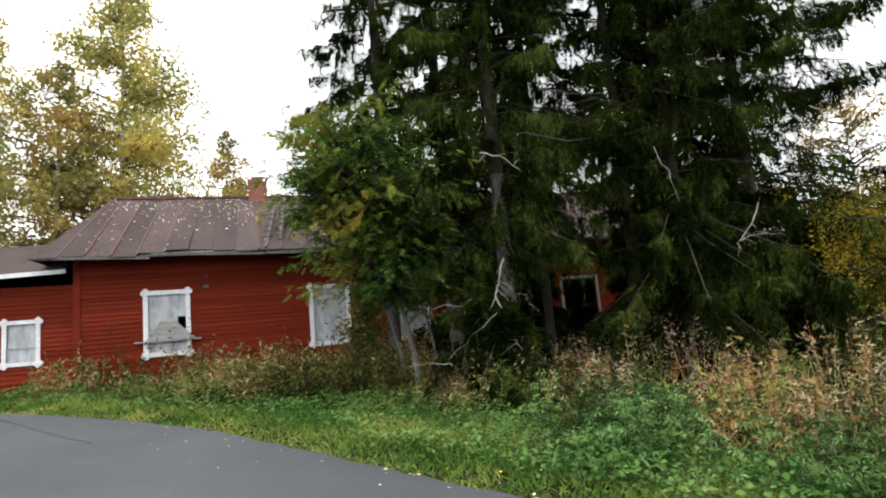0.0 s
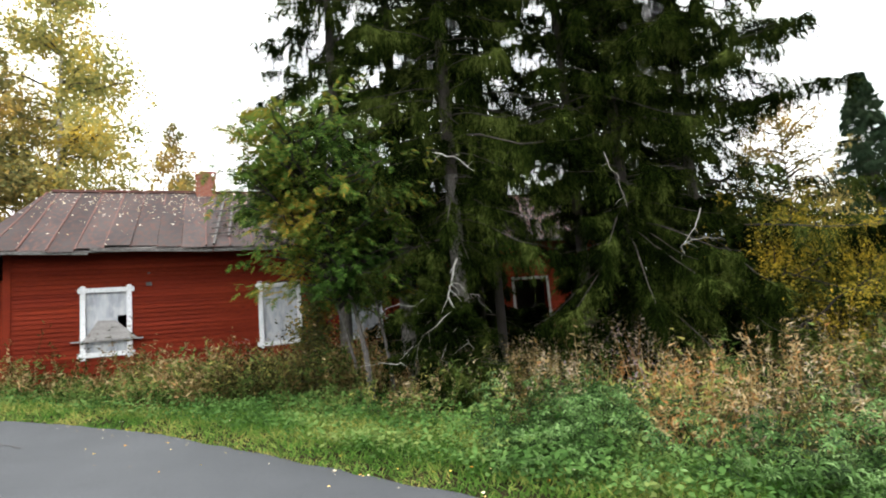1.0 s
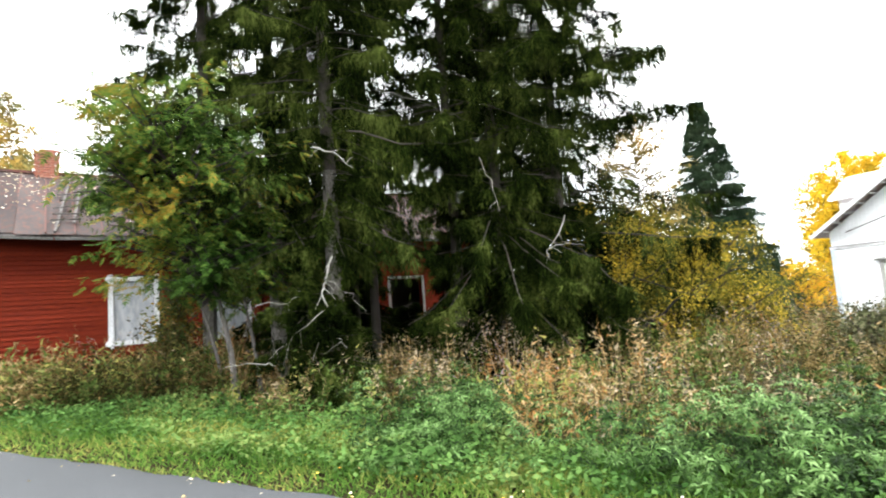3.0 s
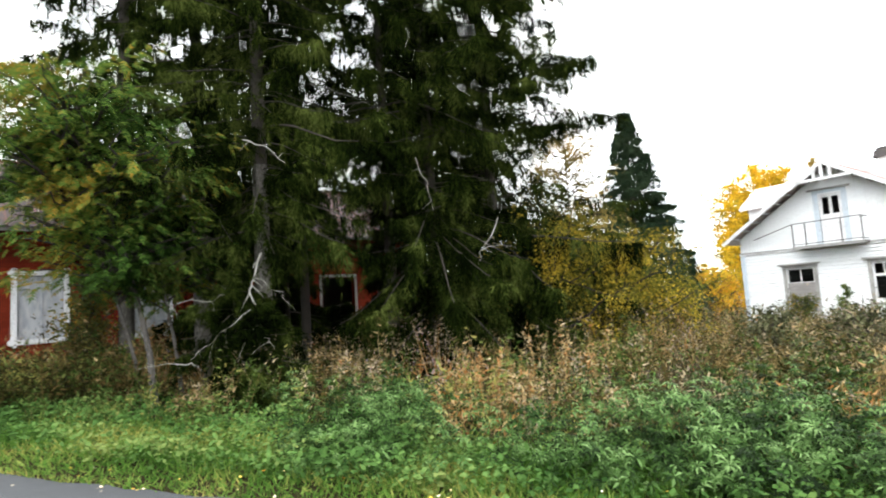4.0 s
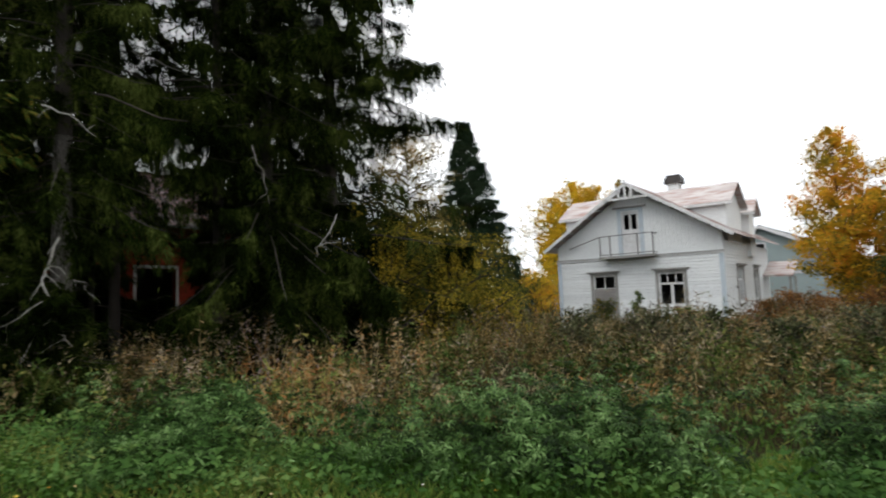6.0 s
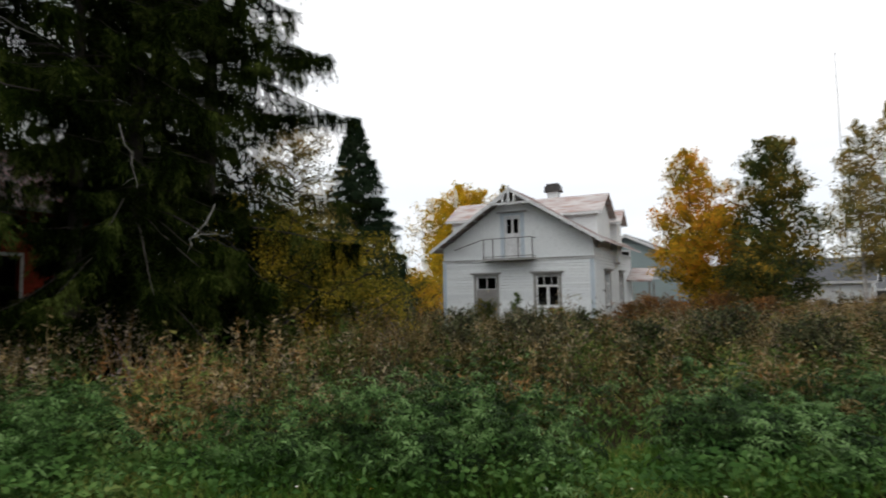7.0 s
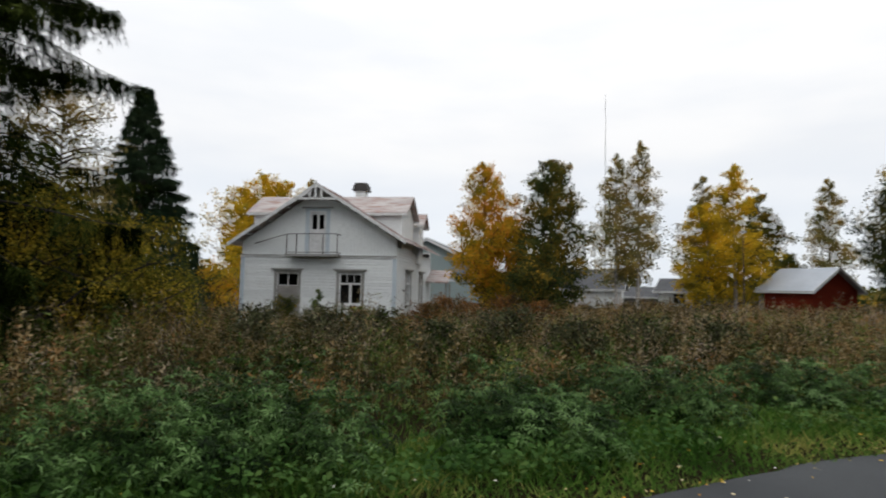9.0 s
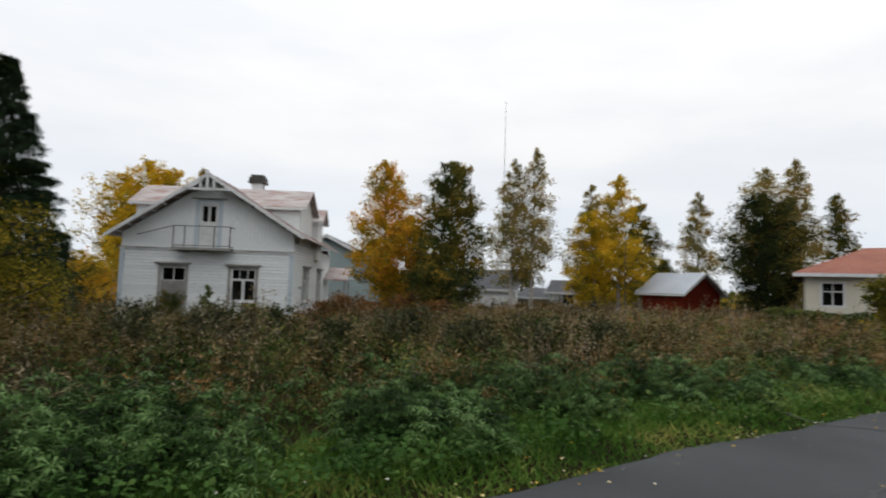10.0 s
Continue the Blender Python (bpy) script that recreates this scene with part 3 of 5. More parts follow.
# its windows, boarded behind the casings
def red_window(x0, x1, z0, z1, sort):
    w = empty("window", red.matrix_basis.copy(), {"torn": "boarded white-cased window, sheet torn open at one side", "whole": "white-cased window covered with a grey-white sheet",
                                                   "bare": "empty dark window opening with a bare grey casing"}[sort], "window", "windows of the red house")
    ears = sort != "bare"
    if sort == "bare":
        part("casing_top", boxes((x0, x1, -0.034, 0.02, z1 - 0.09, z1)), M_GREYTRIM, w)
        for a in (x0, x1 - 0.08):
            part("casing_side", boxes((a, a + 0.08, -0.034, 0.02, z0, z1 - 0.092)), M_GREYTRIM, w)
        return w
    eared_casing(w, x0, x1, z0, z1, -0.02)
    a, b, c, d = x0 + 0.11, x1 - 0.11, z0 + 0.11, z1 - 0.11
    if sort == "torn":
        h0, h1 = c + (d - c) * 0.36, c + (d - c) * 0.6
        part("sheet", boxes((a, b - 0.2, 0.03, 0.045, c, d)), M_BOARDED, w)
        part("sheet", boxes((b - 0.198, b, 0.03, 0.045, h1, d)), M_BOARDED, w)
        part("sheet", boxes((b - 0.198, b, 0.03, 0.045, c, h0)), M_BOARDED, w)
    else:
        part("sheet", boxes((a, b, 0.03, 0.045, c, d)), M_BOARDED, w)
        part("mullion", boxes((a + (b - a) * 0.52, a + (b - a) * 0.52 + 0.03, 0.012, 0.03, c, d)), M_BOARDED, w)
    return w


for hgt, sort in zip(WIN, ("torn", "whole", "whole", "bare")):
    red_window(*hgt, sort)
# plank and crumpled sheet leaning under the torn window
plank = tagged(part("plank", boxes((-3.0, -1.5, -0.16, -0.055, 1.72, 1.76)), M_GREYWOOD), "grey weathered plank nailed across the torn window", "plank")
plank.matrix_world = red.matrix_basis.copy()
bm = bmesh.new()
hexa(bm, [(-2.75, -0.14, 1.765), (-1.62, -0.14, 1.765), (-1.62, -0.11, 1.765), (-2.75, -0.11, 1.765), (-2.45, -0.07, 2.22), (-2.08, -0.07, 2.2), (-2.08, -0.05, 2.2), (-2.45, -0.05, 2.22)])
board = tagged(part("loose_board", bm, M_GREYWOOD), "loose grey board leaning on the plank", "board")
board.matrix_world = red.matrix_basis.copy()
lamp = tagged(part("wall_vent", boxes((-1.42, -1.3, -0.1, -0.02, 3.0, 3.08), (-1.39, -1.33, -0.06, -0.02, 3.3, 3.33)), M_IRON), "small dark vent box on the red wall", "vent")
lamp.matrix_world = red.matrix_basis.copy()

# lower wing at the left end of the red house
wing = empty("red_wing", red.matrix_basis @ pose(0, 0, 0), "lower red-boarded wing with its own sheet roof", "house wing")
WW = (-5.88, -5.1, 1.42, 2.5)
wfront = part("front_wall", boxes((-12.0, RX0 - 0.05, 0.31, 0.46, RG - 0.3, RG - 0.102)), M_RED, wing)
courses(None, -12.0, RX0 - 0.05, RG - 0.1, 3.3, 0.32, [(WW[0] + 0.08, WW[1] - 0.08, WW[2] + 0.08, WW[3] - 0.08)], parent=wfront, material=M_REDBOARD)
# added backing wall, coloured as room shade
part("shade_wall", boxes((-12, RX0 - 0.05, 1.6, 1.7, RG, 3.3)), M_ROOMSHADE, wing)
bm = bmesh.new()
slope_sheet(bm, (-12.2, -0.25, 3.2), (RX0 - 0.12, -0.25, 3.58), (RX0 - 0.12, 3.4, 4.85), (-12.2, 3.4, 4.6), 0.04)
slope_sheet(bm, (RX0 - 0.12, 6.6, 3.3), (-12.2, 6.6, 3.3), (-12.2, 3.4, 4.6), (RX0 - 0.12, 3.4, 4.85), 0.04)
part("roof", bm, M_ROOFRED, wing)
bm = bmesh.new()
bar(bm, (-12.2, -0.27, 3.19), (RX0 - 0.12, -0.27, 3.57), 0.03, 0.1)
part("fascia", bm, M_WHITETRIM, wing, "white eave board")
part("end_wall", boxes((-12.0, -11.85, 0.47, 6.2, RG - 0.3, 3.9)), M_RED, wing)
part("back_wall", boxes((-12.0, RX0 - 0.05, 6.2, 6.3, RG - 0.3, 3.3)), M_RED, wing)
ww = empty("window", red.matrix_basis @ pose(0, 0.32, 0), "small white-cased window covered with a grey-white sheet", "window", "windows of the red house")
eared_casing(ww, *WW, -0.02, 0.09)
part("sheet", boxes((WW[0] + 0.09, WW[1] - 0.09, 0.03, 0.045, WW[2] + 0.09, WW[3] - 0.09)), M_BOARDED, ww)
part("glazing_bar", boxes((WW[0] + 0.09, WW[1] - 0.09, 0.012, 0.03, 1.82, 1.85)), M_GREYWOOD, ww)

# ---- the white house: local x along the gable front, local y to the back ----
WHG = -0.35
WM = pose(22.95, 14.23, 0, 0, 0, -78.2)
white = empty("white_house", WM, "abandoned white wooden house with gabled front and faded sheet roof", "house")
AL, A, DEP, BELT, RIDGE = 3.58, 3.86, 10.5, 2.8, 6.16
SL, SR = 0.67, 0.62
PK = 0.17      # the ridge's place along the front


def verge_z(x):
    return RIDGE - (SL * (PK - x) if x < PK else SR * (x - PK)) - 0.12


w1, w2 = (-1.8, -0.76, 0.3, 2.1), (1.2, 2.26, 0.7, 2.1)
gwall = part("gable_wall", boxes((-AL, A, -0.01, 0.14, WHG - 0.4, WHG - 0.202)), M_GREYTRIM, white, "white horizontal siding with peeling paint")
courses(None, -AL, A, WHG - 0.2, BELT, 0, [w1, w2], pitch=0.14, lip=0.034, gap=0.006, parent=gwall, material=M_WHITEBOARD)
belt = part("belt_board", boxes((-AL - 0.04, A + 0.04, -0.06, 0.12, BELT, BELT + 0.12)), M_WHITETRIM, white)
upright_boards(belt, -AL, A, BELT + 0.122, 0, verge_z, 0.16, [(-0.32, 0.5, 2.97, 4.95)])
part("belt_drip", boxes((-AL - 0.05, A + 0.05, -0.1, -0.062, BELT + 0.1, BELT + 0.13)), M_GREYTRIM, white)
for x in (-AL - 0.02, A - 0.16):
    part("corner_board", boxes((x, x + 0.18, -0.05, -0.019, WHG - 0.2, BELT - 0.002)), M_BLUETRIM, white, "pale blue corner board")
bm = bmesh.new()
SIDE = [(2.3, 3.5, 0.7, 2.2), (6.2, 7.2, 0.7, 2.2)]
side_bm = bmesh.new()
courses(side_bm, 0.142, DEP, WHG - 0.2, BELT + 0.55, 0, SIDE, pitch=0.14, lip=0.034, gap=0.006)
sw = part("side_wall", side_bm, M_WHITEWALL, white)
sw.matrix_local = pose(A, 0, 0, 0, 0, 90)
bm.free()
part("side_wall", boxes((-AL, -AL + 0.15, 0.142, DEP, WHG - 0.2, BELT + 0.7)), M_WHITEWALL, white)
part("back_wall", boxes((-AL + 0.152, A - 0.152, DEP - 0.15, DEP, WHG - 0.2, BELT + 0.5)), M_WHITEWALL, white)
part("floor", boxes((-AL + 0.152, A - 0.152, 0.142, DEP - 0.152, WHG, WHG + 0.15)), M_ROOMSHADE, white)
# added backing walls behind the panes, room shade in their colour
part("shade_wall", boxes((-AL + 0.152, A - 0.152, 1.2, 1.3, WHG + 0.152, 2.9), (-1.3, 1.5, 1.2, 1.3, 2.902, 5.1)), M_ROOMSHADE, white, "unseen inner wall with room shade in its colour")
XL, XR, B0, B1 = -4.02, 4.42, -0.62, DEP + 0.4
zl, zr = RIDGE - SL * (PK - XL), RIDGE - SR * (XR - PK)
bm = bmesh.new()
slope_sheet(bm, (XL, B1, zl), (XL, B0, zl), (PK, B0, RIDGE), (PK, B1, RIDGE), 0.05)
wroof = part("roof", bm, M_PINKROOF, white, "faded pinkish sheet roof")
bm = bmesh.new()
slope_sheet(bm, (XR, B0, zr), (XR, B1, zr), (PK, B1, RIDGE), (PK, B0, RIDGE), 0.05)
part("roof_slope", bm, M_PINKROOF, wroof)
for e, z in ((XL, zl), (XR, zr)):
    bm = bmesh.new()
    bar(bm, (e, B0 - 0.02, z - 0.02), (PK, B0 - 0.02, RIDGE - 0.02), 0.05, 0.14)
    part("barge_board", bm, M_WHITETRIM, wroof, "grey-white barge board")
    for k in range(1, 9):
        u = k / 9
        bm = bmesh.new()
        bar(bm, (e + (PK - e) * u, B0 + 0.02, z + (RIDGE - z) * u - 0.12), (e + (PK - e) * u, B0 + 0.6, z + (RIDGE - z) * u - 0.12), 0.06, 0.08)
        part("lookout", bm, M_GREYTRIM, wroof)
for k in range(-2, 12):
    for e, z, sgn in ((XL, zl, 1), (XR, zr, -1)):
        bm = bmesh.new()
        y = 0.4 + 0.85 * k
        if y < B0 or y > B1:
            bm.free()
            continue
        bar(bm, (e, y, z + 0.06), (PK, y, RIDGE + 0.06), 0.03, 0.04)
        part("seam", bm, M_PINKROOF, wroof)
# king-post ornament in the gable's peak
for a, b in (((PK, B0 - 0.05, RIDGE + 0.15), (PK, B0 - 0.05, RIDGE - 0.75)), ((PK - 1.05, B0 - 0.05, RIDGE - 0.68), (PK + 1.05, B0 - 0.05, RIDGE - 0.68)),
             ((PK - 0.28, B0 - 0.05, RIDGE - 0.2), (PK - 0.28, B0 - 0.05, RIDGE - 0.66)), ((PK + 0.28, B0 - 0.05, RIDGE - 0.2), (PK + 0.28, B0 - 0.05, RIDGE - 0.66)),
             ((PK - 1.3, B0 - 0.05, RIDGE - 0.95), (PK - 0.2, B0 - 0.05, RIDGE - 0.3))):
    bm = bmesh.new()
    bar(bm, a, b, 0.07, 0.1)
    part("gable_ornament", bm, M_WHITETRIM, wroof)


def cross_gable(b0, b1, ridge_z, eave_z, s0, s1, name, label):
    """A gabled dormer across the main roof; its ridge runs along the front."""
    d = part(name, boxes((s0 + 0.3, s1 - 0.3, b0 + 0.25, b1 - 0.25, BELT, eave_z + 0.05)), M_WHITEWALL, white, label)
    mid = (b0 + b1) / 2
    for p, q in ((b0, mid), (b1, mid)):
        bm = bmesh.new()
        ends = [(s0, p, eave_z), (s1, p, eave_z), (s1, q, ridge_z), (s0, q, ridge_z)]
        if p > q:
            ends = [(s1, p, eave_z), (s0, p, eave_z), (s0, q, ridge_z), (s1, q, ridge_z)]
        slope_sheet(bm, *ends, 0.05)
        part("dormer_roof", bm, M_PINKROOF, d, "faded pink sheet roof, rust showing")
        bm = bmesh.new()
        bar(bm, (s0, p, eave_z - 0.03), (s1, p, eave_z - 0.03), 0.04, 0.12)
        part("fascia", bm, M_WHITETRIM, d)
    for s in (s0 + 0.3, s1 - 0.42):
        bm = bmesh.new()
        hexa(bm, [(s, b0 + 0.25, eave_z), (s + 0.12, b0 + 0.25, eave_z), (s + 0.12, b1 - 0.25, eave_z), (s, b1 - 0.25, eave_z),
                  (s, mid - 0.02, ridge_z - 0.05), (s + 0.12, mid - 0.02, ridge_z - 0.05), (s + 0.12, mid + 0.02, ridge_z - 0.05), (s, mid + 0.02, ridge_z - 0.05)])
        part("dormer_gable", bm, M_WHITEWALL, d)
    return d


cross_gable(1.0, 4.5, 6.05, 5.02, -3.95, 4.12, "cross_gable", "white cross gable through the main roof")
cross_gable(4.72, 6.5, 5.55, 4.85, 1.0, 4.35, "dormer", "small white dormer further back")
ch = part("chimney", boxes((PK - 0.3, PK + 0.3, 6.75, 7.35, RIDGE - 0.4, RIDGE + 0.95)), M_WHITEWALL, white, "white rendered chimney with a dark sooty cap")
part("chimney_cap", boxes((PK - 0.46, PK + 0.46, 6.6, 7.5, RIDGE + 0.952, RIDGE + 1.05), (PK - 0.42, PK + 0.42, 6.65, 7.45, RIDGE + 1.052, RIDGE + 1.28), (PK - 0.34, PK + 0.34, 6.72, 7.38, RIDGE + 1.282, RIDGE + 1.42)), M_IRON, ch)


def house_window(m, x0, x1, z0, z1, label, boarded=0.0, three=True, cornice=True, group="windows of the white house"):
    """A casement window with a transom, in an opening, with a bare grey casing and a moulded cornice."""
    w = empty("window", m, label, "window", group)
    c = 0.13
    for a, b in ((x0 - c, x0), (x1, x1 + c)):
        part("casing_side", boxes((a, b, -0.05, -0.019, z0 - 0.08, z1)), M_GREYTRIM, w)
    part("casing_head", boxes((x0 - c, x1 + c, -0.05, -0.019, z1 + 0.001, z1 + 0.13)), M_GREYTRIM, w)
    if cornice:
        part("cornice", boxes((x0 - c - 0.12, x1 + c + 0.12, -0.16, -0.02, z1 + 0.132, z1 + 0.2), (x0 - c - 0.05, x1 + c + 0.05, -0.1, -0.02, z1 + 0.09, z1 + 0.13)), M_GREYTRIM, w)
    part("sill", boxes((x0 - c, x1 + c, -0.1, 0.02, z0 - 0.13, z0 - 0.082)), M_GREYTRIM, w)
    f, y0, y1 = 0.055, 0.03, 0.075
    tz = z0 + (z1 - z0) * 0.63
    part("frame", boxes((x0, x0 + f, y0, y1, z0, z1), (x1 - f, x1, y0, y1, z0, z1), (x0 + f, x1 - f, y0, y1, z1 - f, z1), (x0 + f, x1 - f, y0, y1, z0, z0 + f)), M_WHITETRIM, w)
    part("transom", boxes((x0 + f, x1 - f, y0 - 0.006, y1, tz, tz + 0.09)), M_WHITETRIM, w)
    cx = (x0 + x1) / 2
    if boarded < z0:
        part("mullion", boxes((cx - 0.06, cx + 0.06, y0 - 0.004, y1, z0 + f, tz)), M_WHITETRIM, w)
    for k in ((1, 2) if three else (1,)):
        px = x0 + (x1 - x0) * k / (3 if three else 2)
        part("glazing_bar", boxes((px - 0.018, px + 0.018, y0, y1 - 0.005, tz + 0.09, z1 - f)), M_WHITETRIM, w)
    if boarded > z0:
        part("board", boxes((x0 + 0.01, x1 - 0.01, 0.0, 0.028, z0 - 0.2, boarded)), M_GREYWOOD, w, "weathered grey board over the lower sash")
    pane = part("pane", boxes((x0 + f, x1 - f, 0.05, 0.056, z0 + f, z1 - f)), M_GLASS, w)
    pane.visible_shadow = False
    return w


house_window(WM.copy(), *w1, "window with dark upper panes, boarded below", boarded=1.5, three=False)
house_window(WM.copy(), *w2, "tall casement window with dark panes and bare grey casing")
gw = empty("balcony_door", WM @ pose(0.1, 0, 0), "white balcony door with a small dark two-pane window", "door")
part("door_leaf", boxes((-0.4, 0.38, 0.03, 0.08, 2.97, 4.05)), M_WHITETRIM, gw)
part("frame", boxes((-0.42, -0.3, 0.02, 0.09, 4.052, 4.95), (0.28, 0.4, 0.02, 0.09, 4.052, 4.95), (-0.298, 0.278, 0.02, 0.09, 4.84, 4.95), (-0.298, 0.278, 0.02, 0.09, 4.052, 4.14), (-0.06, 0.04, 0.02, 0.09, 4.14, 4.84)), M_WHITETRIM, gw)
part("casing", boxes((-0.6, -0.422, -0.03, -0.001, 2.97, 5.0), (0.402, 0.58, -0.03, -0.001, 2.97, 5.0), (-0.6, 0.58, -0.03, -0.001, 5.002, 5.12)), M_BLUETRIM, gw, "pale blue casing")
part("head_moulding", boxes((-0.75, 0.73, -0.14, -0.001, 5.122, 5.18)), M_GREYTRIM, gw)
p_ = part("pane", boxes((-0.3, 0.28, 0.05, 0.055, 4.14, 4.84)), M_GLASS, gw)
p_.visible_shadow = False
bal = empty("balcony", WM @ pose(0.06, 0, 0), "decayed grey balcony with thin iron rails", "balcony")
part("deck", boxes((-1.25, 1.2, -0.6, -0.061, 2.88, 2.95)), M_GREYWOOD, bal)
part("deck_trim", boxes((-1.27, 1.22, -0.63, -0.602, 2.84, 2.94)), M_GREYTRIM, bal)
for x in (-1.22, -0.75, 0.5, 1.17):
    bm = bmesh.new()
    bar(bm, (x, -0.57, 2.95), (x, -0.57, 3.86), 0.035)
    part("post", bm, M_IRON, bal)
for z in (3.86, 3.02):
    bm = bmesh.new()
    bar(bm, (-1.22, -0.57, z), (1.17, -0.57, z + 0.02), 0.03)
    bar(bm, (1.17, -0.57, z), (1.17, -0.02, z), 0.03)
    part("rail", bm, M_IRON, bal)
bm = bmesh.new()
bar(bm, (-1.22, -0.57, 3.86), (-3.0, -0.05, 3.45), 0.03)
part("bent_rail", bm, M_IRON, bal, "bent loose rail")
SM = WM @ pose(A, 0, 0, 0, 0, 90)
for s in SIDE:
    house_window(SM.copy(), *s, "narrow side window with grey casing", three=False)
porch = empty("porch", WM @ pose(A, 9.6, 0), "small side porch with a rusty sheet canopy", "porch")
bm = bmesh.new()
slope_sheet(bm, (0.05, -1.2, 1.8), (1.4, -1.2, 1.75), (1.4, 1.1, 2.5), (0.05, 1.1, 2.55), 0.09)
part("canopy", bm, M_PINKROOF, porch)
for y in (-1.0, 1.0):
    bm = bmesh.new()
    bar(bm, (1.25, y, WHG - 0.3), (1.25, y, 1.78), 0.1)
    part("post", bm, M_GREYTRIM, porch)
part("step", boxes((0.05, 1.4, -1.0, 1.0, WHG - 0.2, WHG + 0.25)), M_GREYWOOD, porch)


def plain_house(name, label, m, w, d, g, eave, ridge, wall, roof_m, over=0.45, windows=(), side_windows=(), gable_front=True, trim=M_WHITETRIM, hip=0.0):
    """A simple gabled building; the gable faces local -y, or the long side does."""
    h = empty(name, m, label, "building")
    face = part("wall", boxes((-w / 2 + 0.02, -w / 2 + 0.1, 0.145, 0.2, g, eave - 0.02)), wall, h)
    if gable_front:
        lim = lambda z: (-w / 2, w / 2) if z < eave else (-w / 2 * (ridge - z) / (ridge - eave), w / 2 * (ridge - z) / (ridge - eave))
        courses(None, -w / 2, w / 2, g, ridge - 0.1, 0, windows, 0.18, limits=lim, parent=face, material=wall)
    else:
        courses(None, -w / 2, w / 2, g, eave, 0, windows, 0.18, parent=face, material=wall)
    part("wall", boxes((-w / 2 + 0.01, -w / 2 + 0.15, 0.142, d, g, eave), (w / 2 - 0.15, w / 2 - 0.01, 0.142, d, g, eave), (-w / 2 + 0.152, w / 2 - 0.152, d - 0.15, d, g, eave)), wall, h)
    # added backing wall with the inside shade in its colour
    part("shade_wall", boxes((-w / 2 + 0.16, w / 2 - 0.16, 0.8, 0.9, g, eave)), M_ROOMSHADE, h)
    rf = None
    o = over
    if gable_front:
        k = (ridge - eave) / (w / 2)
        for sgn in (-1, 1):
            bm = bmesh.new()
            e = [(sgn * (w / 2 + o), -o, eave - k * o), (sgn * (w / 2 + o), d + o, eave - k * o), (0, d + o, ridge), (0, -o, ridge)]
            slope_sheet(bm, *(e if sgn > 0 else [e[1], e[0], e[3], e[2]]), 0.1)
            rf = part("roof", bm, roof_m, h)
            bm = bmesh.new()
            bar(bm, (sgn * (w / 2 + o), -o - 0.03, eave - k * o - 0.02), (0, -o - 0.03, ridge - 0.02), 0.05, 0.22)
            part("barge_board", bm, trim, h)
    else:
        k = (ridge - eave) / (d / 2)
        for y0, sgn in ((-o, 1), (d + o, -1)):
            bm = bmesh.new()
            e = [(-w / 2 - o, y0, eave - k * o), (w / 2 + o, y0, eave - k * o), (w / 2 + o - hip, d / 2, ridge), (-w / 2 - o + hip, d / 2, ridge)]
            slope_sheet(bm, *(e if sgn > 0 else [e[1], e[0], e[3], e[2]]), 0.1)
            part("roof", bm, roof_m, h)
            bm = bmesh.new()
            bar(bm, (-w / 2 - o, y0, eave - k * o), (w / 2 + o, y0, eave - k * o), 0.05, 0.18)
            part("fascia", bm, trim, h)
        if hip:
            for sgn in (-1, 1):
                bm = bmesh.new()
                e = [(sgn * (w / 2 + o), -o, eave - k * o), (sgn * (w / 2 + o), d + o, eave - k * o), (sgn * (w / 2 + o - hip), d / 2 + 0.01, ridge), (sgn * (w / 2 + o - hip), d / 2 - 0.01, ridge)]
                slope_sheet(bm, *(e if sgn > 0 else [e[1], e[0], e[3], e[2]]), 0.1)
                part("roof", bm, roof_m, h)
        for sgn in (() if hip else (-1, 1)):
            bm = bmesh.new()
            x = sgn * (w / 2 - 0.08)
            hexa(bm, [(x - 0.07, 0.142, eave), (x + 0.07, 0.142, eave), (x + 0.07, d - 0.15, eave), (x - 0.07, d - 0.15, eave),
                      (x - 0.07, d / 2 - 0.03, ridge - 0.02), (x + 0.07, d / 2 - 0.03, ridge - 0.02), (x + 0.07, d / 2 + 0.03, ridge - 0.02), (x - 0.07, d / 2 + 0.03, ridge - 0.02)])
            part("gable", bm, wall, h)
            for y0, y1 in ((-o, d / 2), (d + o, d / 2)):
                bm = bmesh.new()
                bar(bm, (sgn * (w / 2 + o), y0, eave - k * o), (sgn * (w / 2 + o), y1, ridge), 0.05, 0.18)
                part("barge_board", bm, trim, h)
    for x0, x1, z0, z1 in windows:
        wn = part("window", boxes((x0 - 0.1, x0, -0.04, 0.02, z0 - 0.1, z1 + 0.1), (x1, x1 + 0.1, -0.04, 0.02, z0 - 0.1, z1 + 0.1), (x0, x1, -0.04, 0.02, z1, z1 + 0.1), (x0, x1, -0.04, 0.02, z0 - 0.1, z0)), trim, h)
        part("glazing_bar", boxes(((x0 + x1) / 2 - 0.03, (x0 + x1) / 2 + 0.03, 0.03, 0.07, z0, z1), (x0, x1, 0.035, 0.065, z0 + (z1 - z0) * 0.6, z0 + (z1 - z0) * 0.6 + 0.06)), trim, wn)
        q = part("pane", boxes((x0, x1, 0.05, 0.056, z0, z1)), M_GLASS, wn)
        q.visible_shadow = False
    return h


def facing(az, dist, turn=0.0):
    """Local -y towards the camera's stand, then turned."""
    p = polar(az, dist)
    return pose(p.x, p.y, 0, 0, 0, -az + turn)


